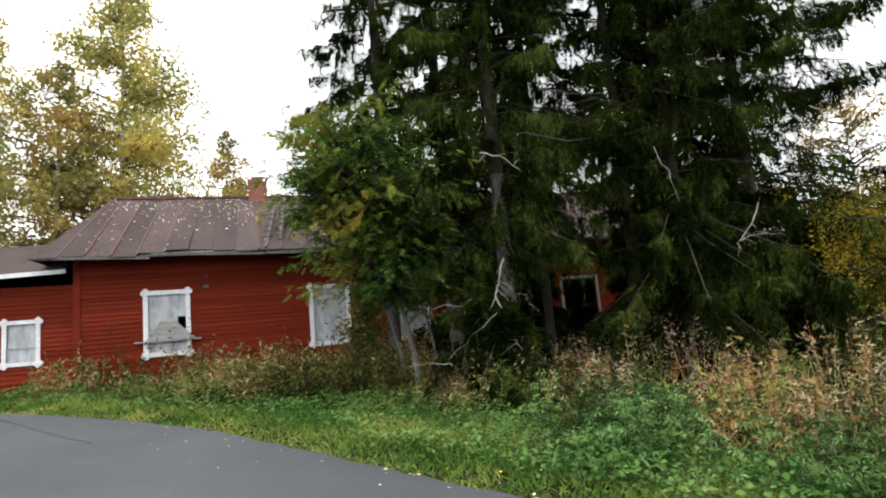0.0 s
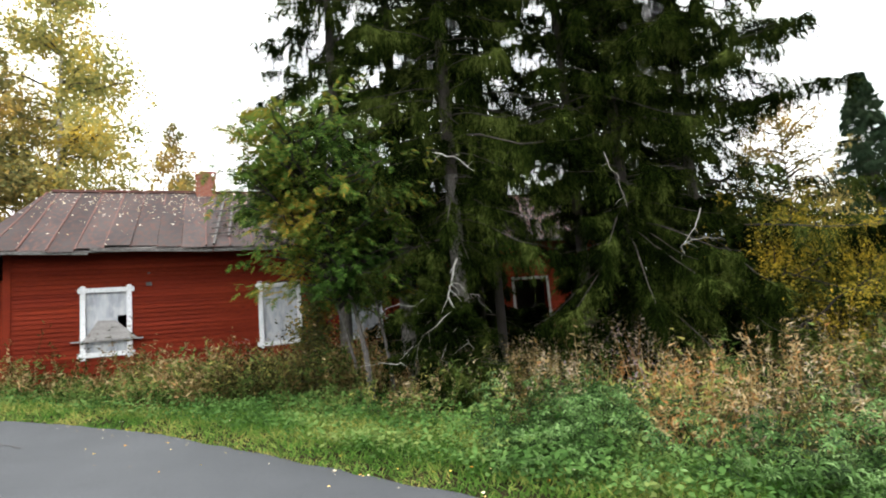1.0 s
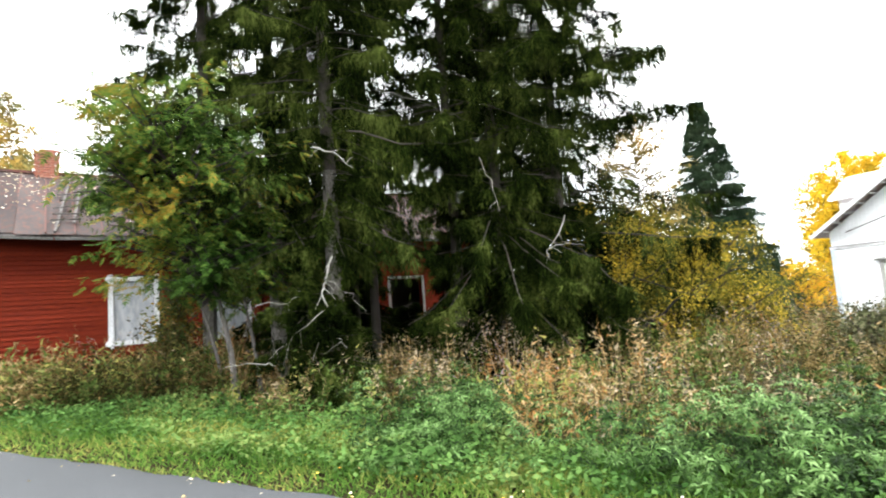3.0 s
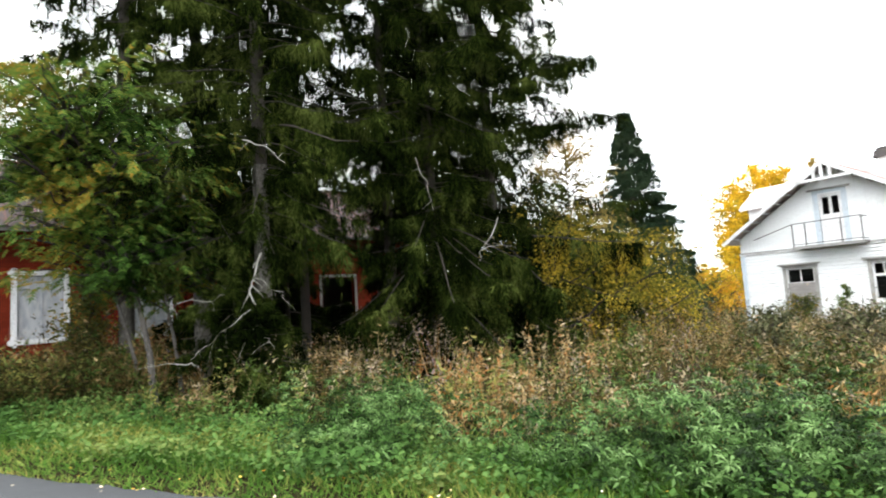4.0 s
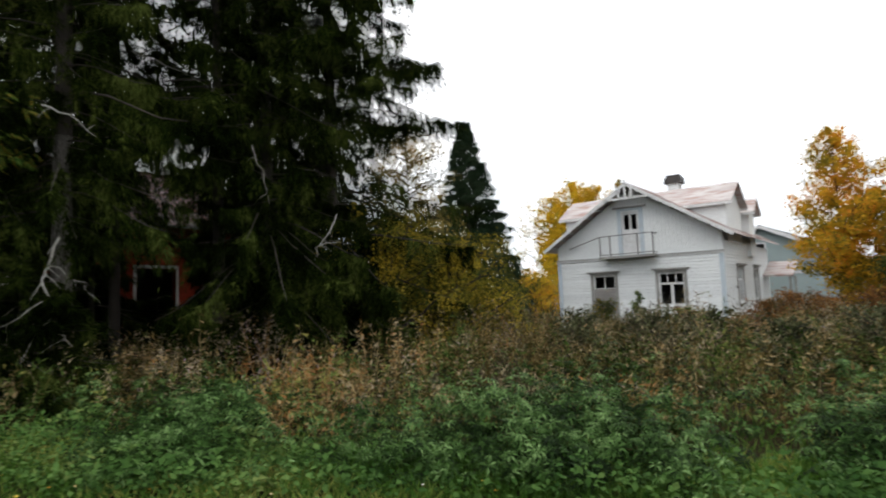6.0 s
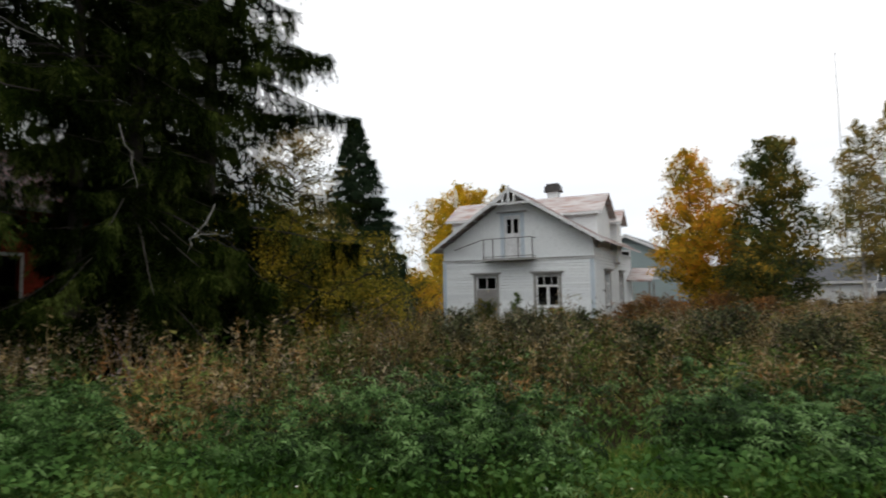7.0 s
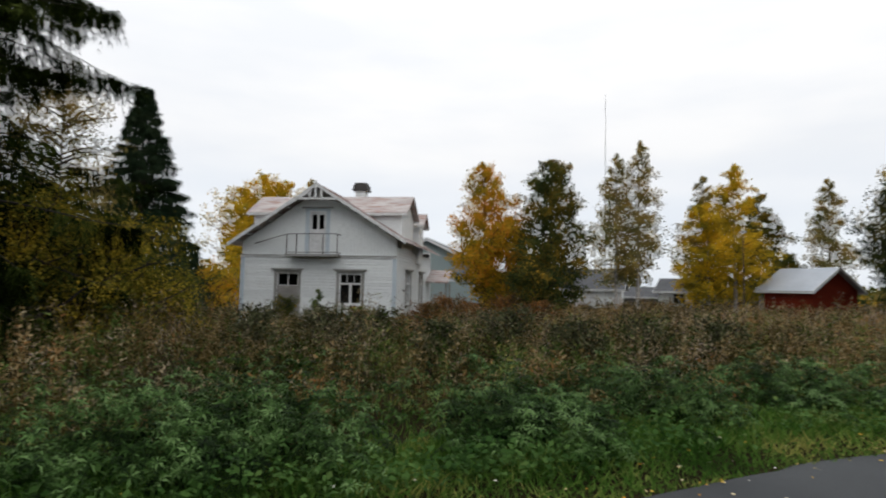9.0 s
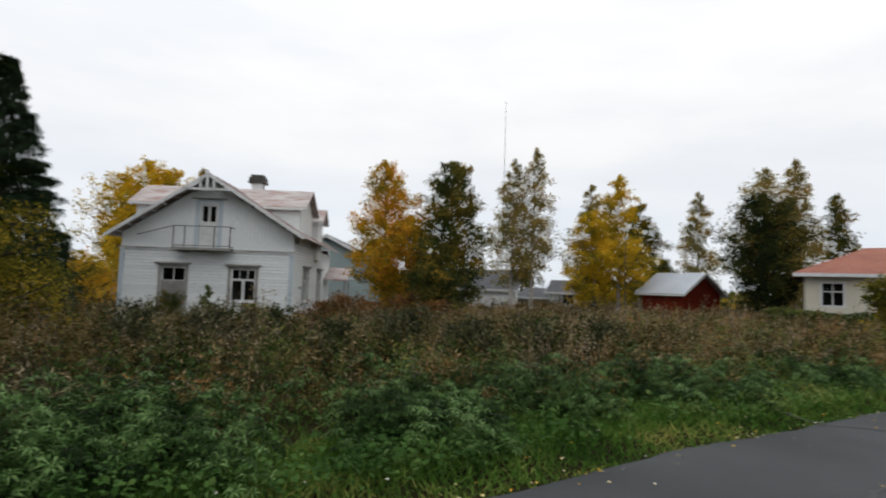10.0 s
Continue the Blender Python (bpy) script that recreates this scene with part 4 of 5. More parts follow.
gg = plain_house("grey_green_house", "pale grey-green wooden house behind the white one", facing(69.4, 41, -12), 8.6, 9, -0.6, 2.9, 5.0, M_GREENHOUSE, M_GREYROOF, windows=[(-0.9, 0.1, 3.0, 3.9)])
part("belt_board", boxes((-4.3, 4.3, -0.05, -0.02, 1.95, 2.1)), M_WHITETRIM, gg)
garage = plain_house("garage", "white garage with a dark grey roof", facing(85.6, 58, -6), 5.6, 6, -0.5, 1.8, 3.6, M_WHITEWALL, M_GREYROOF, gable_front=False)
part("garage_door", boxes((-2.5, 0.3, -0.075, -0.035, -0.3, 1.5)), M_WHITETRIM, garage, "white overhead door")
plain_house("small_shed", "small pale shed with a grey roof", facing(93.4, 62, -14), 3.6, 4, -0.5, 1.7, 2.8, M_WHITEWALL, M_GREYROOF, windows=[(-0.4, 0.7, 0.4, 1.3)], gable_front=False)
plain_house("far_shed", "low brown shed among the trees", facing(90.5, 66, 0), 4.2, 4, -0.5, 1.0, 1.9, M_GREYWOOD, M_GREYROOF, gable_front=False)
plain_house("red_barn", "red-boarded barn with a pale galvanised roof", facing(102.2, 47, -40), 3.8, 4.3, -0.5, 1.95, 3.35, M_RED, M_TINROOF, over=0.4, gable_front=False)
plain_house("cream_house", "cream rendered bungalow with an orange-red roof", facing(122.6, 37, 10), 11.5, 8, -0.5, 3.2, 4.65, M_CREAM, M_TILEROOF, over=0.6, windows=[(-5.0, -4.1, 1.4, 2.55), (-0.9, 0.5, 1.4, 2.55)], gable_front=False, trim=M_WHITETRIM, hip=3.6)
mast = empty("radio_mast", pose(*polar(86.95, 60, -0.5)), "tall thin grey radio mast", "mast")
bm = bmesh.new()
tube(bm, [(0, 0, 0), (0, 0, 12), (0, 0, 22.3)], [0.055, 0.04, 0.015], 6)
part("pole", bm, M_GREYTRIM, mast)
bm = bmesh.new()
bar(bm, (-0.25, 0, 22.2), (0.25, 0, 22.25), 0.04)
part("antenna", bm, M_GREYTRIM, mast)
lampm = empty("street_lamp", pose(*polar(98.9, 40, -0.3)), "grey street lamp on a thin pole", "street lamp")
bm = bmesh.new()
tube(bm, [(0, 0, 0), (0, 0, 3.0), (0, 0, 5.6)], [0.04, 0.03, 0.025], 8)
part("pole", bm, M_IRON, lampm)
part("lamp_head", boxes((-0.45, 0.1, -0.1, 0.1, 5.6, 5.72)), M_TINROOF, lampm)

# ---- trees ----
# a needle spray: one middle finger and two side fingers
NEEDLES = ([(0, -0.06, 0), (1, 0, -0.1), (0.05, 0.07, 0.02), (0.1, 0.0, 0), (0.75, 0.46, -0.08), (0.2, 0.14, 0.03), (0.1, 0.0, 0), (0.2, -0.14, 0.03), (0.75, -0.46, -0.08)],
           [(0, 1, 2), (3, 4, 5), (6, 7, 8)])


def spruce(at, tall, reach, seed, label, low=0.5, needles=None, bark=None, bare=0.0, trunk_r=0.16, lean=(0, 0), branches=170, sides=(0, 360), dense=1.0, spray=0.17, stiff=1.0, taper=0.72, curtain=1.5):
    """A spruce: tapered trunk, drooping limbs with raised tips, twigs hanging in curtains set with needle sprays."""
    rng = np.random.RandomState(seed)
    at = Vector(at)
    tree = empty("spruce_tree", Matrix.Translation(at), label, "tree", "spruces")
    bm = bmesh.new()
    ts = [0, 0.03, 0.15, 0.25, 0.38, 0.6, 0.85, 1.0]
    tube(bm, [(lean[0] * t * t, lean[1] * t * t, tall * t - 0.15 * (t == 0)) for t in ts], [trunk_r * (1.45, 1.12, 1.0, 0.9, 0.78, 0.5, 0.2, 0.03)[i] for i in range(8)], 10)
    P, D, limbs = [], [], []
    for i in range(branches):
        h = low + (tall - low) * ((i + rng.uniform(0, 1)) / branches) ** 0.95
        if (h > 11.0 and i % 2) or (h > 13.0 and i % 4):
            continue
        u = (h - low) / (tall - low)
        length = reach * (1 - u) ** taper * (rng.choice([0.35, 0.7, 1.0, 1.25]) if curtain > 0.8 else 0.95) * rng.uniform(0.85, 1.1) * (0.75 + 0.25 * min(1, u / 0.15)) + 0.12
        a = radians(rng.uniform(*sides))
        out = np.array([math.sin(a), math.cos(a), 0.0])
        base = np.array([lean[0] * (h / tall) ** 2, lean[1] * (h / tall) ** 2, h])
        lift, droop = (0.25 * u + 0.02) * rng.uniform(0.3, 1.6), (0.8 - 0.5 * u) * stiff * rng.uniform(0.5, 1.3)
        k = max(6, int(length * 7))
        s = np.linspace(0, 1, k)
        curve = base + out * (s * length)[:, None] + np.array([0, 0, 1.0]) * ((lift * s - droop * s ** 2 + 0.45 * droop * s ** 4) * length)[:, None]
        curve[:, 2] = np.maximum(curve[:, 2], 0.12)
        limbs.append((curve, length))
        side = np.array([out[1], -out[0], 0])
        m = max(8, int(k * 6.0 * dense))
        t = np.sqrt(rng.uniform(bare ** 2 + 0.01, 1, m))
        idx = t * (k - 1)
        lo = np.clip(idx.astype(int), 0, k - 2)
        root = curve[lo] + (curve[lo + 1] - curve[lo]) * (idx - lo)[:, None]
        hang = curtain * (1.1 - 0.75 * u)
        tl = min(1.0, 0.3 + 0.8 * length) * (0.14 + 0.13 * length * (1 - 0.8 * t) + 0.3 * hang * rng.uniform(0, 1, m) ** 2) * rng.uniform(0.6, 1.15, m)
        sg = rng.choice([-1, 1], m)
        td = unit(side * (sg * rng.uniform(0.2, 0.9, m))[:, None] + out * rng.uniform(0.1, 0.8, m)[:, None] + np.array([0, 0, 1.0]) * (-rng.uniform(0.1, 2.8, m) * hang)[:, None])
        for q in range(5):
            f = (q + rng.uniform(0.2, 0.8, m)) / 5
            P.append(root + td * (tl * f)[:, None] + np.array([0, 0, -1.0]) * (0.25 * hang * tl * f * f)[:, None])
            D.append(unit(td + rng.normal(0, 0.3, (m, 3)) + np.array([0, 0, -0.3 * hang])))
    P, D = np.concatenate(P), np.concatenate(D)
    sz = (rng.uniform(0.65, 1.25, (len(P), 1))) * spray
    X, Y, Z = frames_of(D, rng)
    mesh_part("crown", strew("crown", *NEEDLES, P, X * sz, Y * sz, Z * sz), needles or L_SPRUCE_SHADED, tree, "dark green drooping needle sprays")
    n_trunk = len(bm.faces)
    for curve, length in limbs:
        step = max(1, len(curve) // 5)
        pts = [Vector(p) for p in curve[::step]]
        r = 0.008 + 0.006 * length
        tube(bm, pts, [r * (1 - 0.85 * i / (len(pts) - 1)) for i in range(len(pts))], 4)
    # grey lichened bark below, dark brown bark above
    for i, f in enumerate(bm.faces):
        f.material_index = 0 if i < min(30, n_trunk) else 1
    part("trunk", bm, bark or M_BARKGREY, tree).data.materials.append(M_BARKDARK)
    return tree


def leaf_tree(at, tall, reach, seed, label, leaves, bark=None, base=0.12, shape="round", count=9000, leaf=0.11, trunk_r=0.11, lean=(0, 0), gaps=0.25, limbs=34, droop=0.0, name="tree", group="trees", loose=1.0, pinnate=False):
    """A broadleaf tree: trunk, limbs that fork, and leaves in loose clusters round the twigs."""
    rng = np.random.RandomState(seed)
    at = Vector(at)
    tree = empty(name, Matrix.Translation(at), label, "tree" if name != "bush" else "bush", group)
    def stem(t):
        return np.array([lean[0] * t ** 1.3 + 0.05 * math.sin(5 * t + seed), lean[1] * t ** 1.3 + 0.05 * math.cos(4 * t + seed), tall * t])
    bm = bmesh.new()
    ts = np.linspace(0, 1, 8)
    tube(bm, [tuple(stem(t) - (np.array([0, 0, 0.15]) if t == 0 else 0)) for t in ts], [trunk_r * (1.25 - 0.3 * min(1, 6 * t) - 0.9 * t) + 0.006 for t in ts], 8)
    prof = {"round": lambda u: (math.sin(math.pi * min(1, 0.12 + 0.88 * u)) ** 0.65), "spire": lambda u: (1 - u) ** 0.62 * min(1, 0.55 + 1.6 * u) + 0.03,
            "column": lambda u: min(1, 0.5 + 2.5 * u) * (1 - u ** 2.8) ** 0.8 + 0.06, "bush": lambda u: (1 - u * u) ** 0.5 + 0.05}[shape]
    C, lb, n_trunk = [], bm, len(bm.faces)
    limbs = int(limbs * 1.4)
    for i in range(limbs):
        u = (i + rng.uniform(0, 1)) / limbs
        t = base + (1 - base) * u
        p0 = stem(t * 0.98)
        a = rng.uniform(0, 2 * math.pi)
        L = reach * prof(u) * rng.uniform(0.72, 1.1)
        rise = (rng.uniform(0.3, 0.7) + 0.3 * u) * (1 - 0.6 * droop)
        d = np.array([math.sin(a), math.cos(a), 0])
        k = 7
        s = np.linspace(0, 1, k)
        c = p0 + d * (L * s)[:, None] + np.array([0, 0, 1.0]) * (L * (rise * s - droop * 0.9 * s ** 2))[:, None] + rng.normal(0, 0.03 * L, (k, 3)) * s[:, None]
        c[:, 2] = np.maximum(c[:, 2], 0.1)
        tube(lb, [Vector(q) for q in c], [0.008 + 0.016 * L * (1 - q) for q in s], 4)
        for j in range(12):
            f = rng.uniform(0.2, 1.0) * (k - 1)
            e = min(int(f), k - 2)
            q = c[e] + (c[e + 1] - c[e]) * (f - e) + np.clip(rng.normal(0, 0.1 * L + 0.02, 3), -0.2 * L - 0.03, 0.2 * L + 0.03)
            C.append((*q, (0.2 + 0.8 * min(1.0, L / reach)) * rng.uniform(0.6, 1.3), *d))
    for i, f in enumerate(bm.faces):
        f.material_index = 0 if i < n_trunk else 1
    part("trunk", bm, bark or M_BARKBIRCH, tree).data.materials.append(M_BARKDARK)
    C = np.array(C)
    C = C[rng.uniform(0, 1, len(C)) > gaps]
    weight = C[:, 3] ** 1.5
    which = rng.choice(len(C), count, p=weight / weight.sum())
    spread = (0.1 * reach ** 0.7 + 0.035) * min(loose, 1.3)
    off = rng.normal(0, 1, (count, 3)) * np.array([1, 1, 0.35 if pinnate else 0.8 + 0.5 * droop])
    off *= np.minimum(1, 1.7 / np.maximum(np.linalg.norm(off, axis=1), 1e-6))[:, None] * spread
    if droop > 0.2:
        off[:, 2] -= np.abs(rng.normal(0, droop * 0.3, count))
    P = C[which][:, :3] + off * C[which][:, 3:4]
    P[:, 2] = np.maximum(P[:, 2], 0.05)
    sz = rng.uniform(0.6, 1.25, (count, 1)) * leaf
    if pinnate:
        X, Y, Z = frames_of(unit(C[which][:, 4:7] + rng.normal(0, 0.55, (count, 3)) + np.array([0, 0, -0.45])), rng, 0.5)
        me = strew("crown", *PINNATE, P, X * sz, Y * sz, Z * sz)
    else:
        X, Y, Z = frames_of(unit(rng.normal(0, 1, (count, 3)) + np.array([0, 0, -0.5])), rng)
        me = strew("crown", *(LEAFLET if at.length > 24 else LEAF), P, X * sz, Y * sz, Z * sz)
    mesh_part("crown", me, leaves, tree)
    return tree


def ground_at(az, dist):
    p = polar(az, dist)
    p.z = float(height(p.x, p.y))
    return p


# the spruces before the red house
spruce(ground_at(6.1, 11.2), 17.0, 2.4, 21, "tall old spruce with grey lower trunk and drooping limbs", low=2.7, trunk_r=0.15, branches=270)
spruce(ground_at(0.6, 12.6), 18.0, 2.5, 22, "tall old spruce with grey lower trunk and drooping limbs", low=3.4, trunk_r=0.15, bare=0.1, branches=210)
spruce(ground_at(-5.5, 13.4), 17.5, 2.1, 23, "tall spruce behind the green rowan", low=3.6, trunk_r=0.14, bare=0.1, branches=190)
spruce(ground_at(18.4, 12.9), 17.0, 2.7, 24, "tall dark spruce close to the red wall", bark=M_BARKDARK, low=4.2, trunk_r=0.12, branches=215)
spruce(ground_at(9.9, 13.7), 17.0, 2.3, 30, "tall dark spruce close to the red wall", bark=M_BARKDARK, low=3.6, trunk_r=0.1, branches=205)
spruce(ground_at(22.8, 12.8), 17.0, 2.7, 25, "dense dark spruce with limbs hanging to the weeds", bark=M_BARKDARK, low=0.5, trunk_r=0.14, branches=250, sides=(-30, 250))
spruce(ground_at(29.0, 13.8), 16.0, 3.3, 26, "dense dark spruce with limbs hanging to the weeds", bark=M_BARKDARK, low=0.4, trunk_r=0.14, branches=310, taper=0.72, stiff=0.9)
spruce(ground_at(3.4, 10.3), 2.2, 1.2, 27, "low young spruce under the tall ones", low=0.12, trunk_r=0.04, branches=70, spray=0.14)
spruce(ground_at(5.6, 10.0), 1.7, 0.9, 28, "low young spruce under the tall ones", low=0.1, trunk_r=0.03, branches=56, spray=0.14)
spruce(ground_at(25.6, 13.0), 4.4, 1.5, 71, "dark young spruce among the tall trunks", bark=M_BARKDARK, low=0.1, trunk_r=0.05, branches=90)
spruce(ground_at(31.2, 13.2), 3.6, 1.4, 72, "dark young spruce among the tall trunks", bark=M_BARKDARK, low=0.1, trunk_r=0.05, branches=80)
# filler spruces, added to stand for the deep shade before the red wall
spruce(ground_at(8.2, 14.5), 7.0, 1.1, 66, "young spruce added to keep the gap before the red wall dark", bark=M_BARKDARK, low=0.2, trunk_r=0.06, branches=110, spray=0.2)
spruce(ground_at(20.4, 14.6), 7.5, 1.2, 67, "young spruce added to keep the gap before the red wall dark", bark=M_BARKDARK, low=0.2, trunk_r=0.06, branches=120, spray=0.2)
spruce(ground_at(17.0, 14.9), 3.4, 0.6, 73, "young spruce added to keep the gap before the red wall dark", bark=M_BARKDARK, low=0.15, trunk_r=0.04, branches=60, spray=0.2)
spruce(ground_at(9.4, 15.3), 4.6, 0.45, 70, "young spruce added to keep the gap before the red wall dark", bark=M_BARKDARK, low=0.15, trunk_r=0.05, branches=80, spray=0.2)
spruce(ground_at(13.2, 15.6), 1.5, 1.0, 69, "low young spruce added to darken the wall under the bare window", bark=M_BARKDARK, low=0.1, trunk_r=0.03, branches=50, spray=0.18)
spruce(ground_at(1.4, 14.6), 5.0, 1.4, 68, "young spruce added to keep the gap before the red wall dark", bark=M_BARKDARK, low=0.2, trunk_r=0.06, branches=80, spray=0.2)
spruce(ground_at(42.6, 25.0), 9.4, 3.2, 29, "dark blue-green spruce with a full pointed crown", low=0.3, needles=L_SPRUCE2, trunk_r=0.14, branches=380, spray=0.2, stiff=0.6, taper=1.0, dense=0.65, curtain=0.75)
# bleached dead boughs low on the spruces
def dead_bough(az, dist, pts, r=0.022):
    p = polar(az, dist)
    rg = np.random.RandomState(int(az * 37 + dist * 91 + 500 * len(pts)))
    fine_ = []
    for a_, b_ in zip(pts, pts[1:]):
        for k_ in range(3):
            u = k_ / 3
            fine_.append(Vector(a_) * (1 - u) + Vector(b_) * u + Vector(rg.normal(0, 0.022, 3)))
    fine_.append(Vector(pts[-1]))
    ob = bmesh.new()
    n_ = len(fine_) - 1
    tube(ob, fine_, [0.55 * r * (1 - 0.75 * i / n_) for i in range(n_ + 1)], 6)
    for k_ in range(1, n_, 2):
        d_ = Vector((rg.normal(0, 0.13), rg.normal(0, 0.06), rg.normal(-0.05, 0.12)))
        tube(ob, [fine_[k_], fine_[k_] + d_ * 0.6 + Vector((0, 0, 0.02)), fine_[k_] + d_], [0.22 * r, 0.16 * r, 0.06 * r], 4)
    o = tagged(part("dead_bough", ob, M_DEADWOOD), "bleached crooked dead bough hanging from a spruce", "branch", "dead boughs")
    o.matrix_world = pose(p.x, p.y, EYE, 0, 0, -az)
    return o


dead_bough(6.0, 10.0, [(-0.02, 0.3, 1.05), (-0.15, 0.0, 0.62), (-0.19, -0.06, 0.45), (-0.1, -0.1, 0.1), (0.0, -0.12, -0.2), (-0.02, -0.14, -0.36), (0.16, -0.16, -0.55)], 0.036)
dead_bough(6.0, 10.0, [(-0.15, 0.0, 0.62), (0.0, 0.0, 0.58), (0.12, -0.05, 0.44), (0.3, -0.1, 0.36), (0.42, -0.12, 0.16)], 0.012)
dead_bough(0.6, 9.9, [(0.5, 0.2, 0.45), (0.2, 0.1, 0.28), (-0.3, 0.0, 0.25), (-0.6, 0.0, 0.3)], 0.014)
dead_bough(2.6, 9.6, [(0.4, 0.1, 0.1), (0.0, 0.0, -0.2), (-0.3, -0.1, -0.42), (-0.5, -0.15, -0.6)], 0.009)
dead_bough(28.0, 11.0, [(0.3, 0.3, 1.6), (0.1, 0.1, 1.25), (-0.1, 0.0, 0.9), (-0.15, 0.0, 0.7)], 0.018)
dead_bough(28.2, 11.0, [(-0.1, 0.0, 1.0), (0.25, -0.1, 1.05), (0.55, -0.1, 0.95)], 0.012)
dead_bough(3.4, 9.6, [(0.35, 0.1, -0.1), (0.2, 0.0, -0.35), (0.05, -0.05, -0.7)], 0.01)
dead_bough(-1.6, 9.8, [(0.3, 0.1, -0.72), (0.0, 0.0, -0.68), (-0.4, 0.0, -0.62)], 0.016)
dead_bough(14.0, 11.0, [(-0.6, 0.2, 4.5), (0.0, 0.0, 4.25), (0.7, -0.1, 3.9)], 0.013)
dead_bough(22.5, 10.6, [(-0.2, 0.2, 2.8), (0.0, 0.0, 2.3), (0.1, -0.1, 1.7)], 0.011)
dead_bough(7.0, 9.6, [(-0.4, 0.2, 2.9), (-0.1, 0.0, 2.75), (0.25, -0.1, 2.45)], 0.02)

# broadleaf trees
leaf_tree(ground_at(-3.2, 11.0), 5.5, 1.8, 31, "green rowan with leaning pale stem and first yellow leaves", L_ROWAN, bark=M_BARKGREY, lean=(-1.4, -0.5), base=0.36, count=4300, leaf=0.23, trunk_r=0.055, limbs=70, gaps=0.35, droop=0.18, pinnate=True)
leaf_tree(ground_at(-4.6, 11.4), 4.6, 1.7, 32, "green rowan with yellowing leaves before the red wall", L_ROWAN, bark=M_BARKGREY, lean=(-1.2, -0.6), base=0.36, count=3000, leaf=0.23, trunk_r=0.032, limbs=56, gaps=0.35, droop=0.18, pinnate=True)
leaf_tree(ground_at(-8.2, 13.6), 2.3, 0.6, 65, "yellowing young rowan against the red wall", L_DARKGREEN, bark=M_BARKDARK, base=0.1, count=3500, leaf=0.09, trunk_r=0.025, limbs=34, gaps=0.3)
leaf_tree(ground_at(-1.4, 11.3), 3.6, 0.9, 33, "slender rowan with thin crown", L_ROWAN, bark=M_BARKGREY, lean=(-0.4, 0), base=0.4, count=900, leaf=0.2, trunk_r=0.035, limbs=20, pinnate=True)
leaf_tree(ground_at(-29.6, 29), 19.5, 5.25, 34, "tall birch turning yellow", L_BIRCH, base=0.2, shape="spire", count=32000, leaf=0.190, trunk_r=0.2, droop=0.45, limbs=90, gaps=0.2, name="birch_tree", group="birches", loose=1.6)
leaf_tree(ground_at(-34.6, 27), 12.8, 3.66, 35, "pale green birch behind the wing", L_BIRCHPALE, base=0.2, shape="spire", count=16368, leaf=0.168, trunk_r=0.15, droop=0.45, limbs=60, gaps=0.25, name="birch_tree", group="birches", loose=1.6)
leaf_tree(ground_at(-40.5, 26), 14.5, 2.6, 36, "yellow birch beside the wing", L_BIRCH, base=0.12, shape="column", count=26400, leaf=0.136, trunk_r=0.17, droop=0.5, limbs=60, name="birch_tree", group="birches")
leaf_tree(ground_at(-20.5, 30), 11.6, 2.68, 37, "small birch behind the roof", L_BIRCHPALE, base=0.2, shape="spire", count=9548, leaf=0.179, trunk_r=0.12, droop=0.4, limbs=50, name="birch_tree", group="birches", loose=1.6)
leaf_tree(ground_at(36.6, 16.5), 6.6, 1.7, 38, "thin yellowing birch beside the spruces", L_BIRCHPALE, base=0.2, shape="column", count=15000, leaf=0.075, trunk_r=0.05, limbs=46, gaps=0.35, droop=0.35, name="birch_tree", group="birches")
leaf_tree(ground_at(33.5, 14.0), 2.9, 1.9, 39, "yellow-green bush at the spruces' foot", L_BUSH, bark=M_BARKDARK, base=0.05, shape="bush", count=23760, leaf=0.066, trunk_r=0.05, limbs=50, name="bush", group="bushes")
leaf_tree(ground_at(39.5, 15.5), 2.5, 1.9, 40, "golden yellow bush in the overgrown garden", L_BUSH, bark=M_BARKDARK, base=0.05, shape="bush", count=29700, leaf=0.066, trunk_r=0.05, limbs=54, name="bush", group="bushes")
leaf_tree(ground_at(44.2, 16.5), 1.5, 1.3, 41, "golden yellow bush in the overgrown garden", L_BUSH, bark=M_BARKDARK, base=0.05, shape="bush", count=23760, leaf=0.066, trunk_r=0.05, limbs=46, name="bush", group="bushes")
leaf_tree(ground_at(51.0, 46), 9.2, 2.60, 42, "yellow poplar behind the white house", L_YELLOW, base=0.1, shape="column", count=12003, leaf=0.190, trunk_r=0.15, limbs=54, gaps=0.12, loose=2.2)
leaf_tree(ground_at(53.2, 46), 10.4, 2.60, 43, "yellow poplar behind the white house", L_YELLOW, base=0.1, shape="column", count=13503, leaf=0.190, trunk_r=0.15, limbs=56, gaps=0.12, loose=2.2)
leaf_tree(ground_at(55.4, 46), 10.0, 2.20, 44, "yellow poplar behind the white house", L_YELLOW, base=0.1, shape="column", count=10502, leaf=0.190, trunk_r=0.15, limbs=50, gaps=0.12, loose=2.2)
leaf_tree(ground_at(57.6, 44), 9.9, 1.00, 45, "slim green-yellow tree behind the gable", L_BIRCHPALE, base=0.3, shape="spire", count=5251, leaf=0.171, trunk_r=0.1, limbs=34, loose=1.6)
leaf_tree(ground_at(75.1, 29.5), 8.4, 2.71, 46, "orange autumn tree beside the white house", L_ORANGE, bark=M_BARKDARK, base=0.1, shape="spire", count=20164, leaf=0.133, trunk_r=0.12, limbs=56, loose=1.05)
leaf_tree(ground_at(77.6, 29), 5.6, 2.21, 47, "orange and green young tree", L_ORANGE, bark=M_BARKDARK, base=0.08, shape="spire", count=13443, leaf=0.124, trunk_r=0.08, limbs=46, loose=1.05)
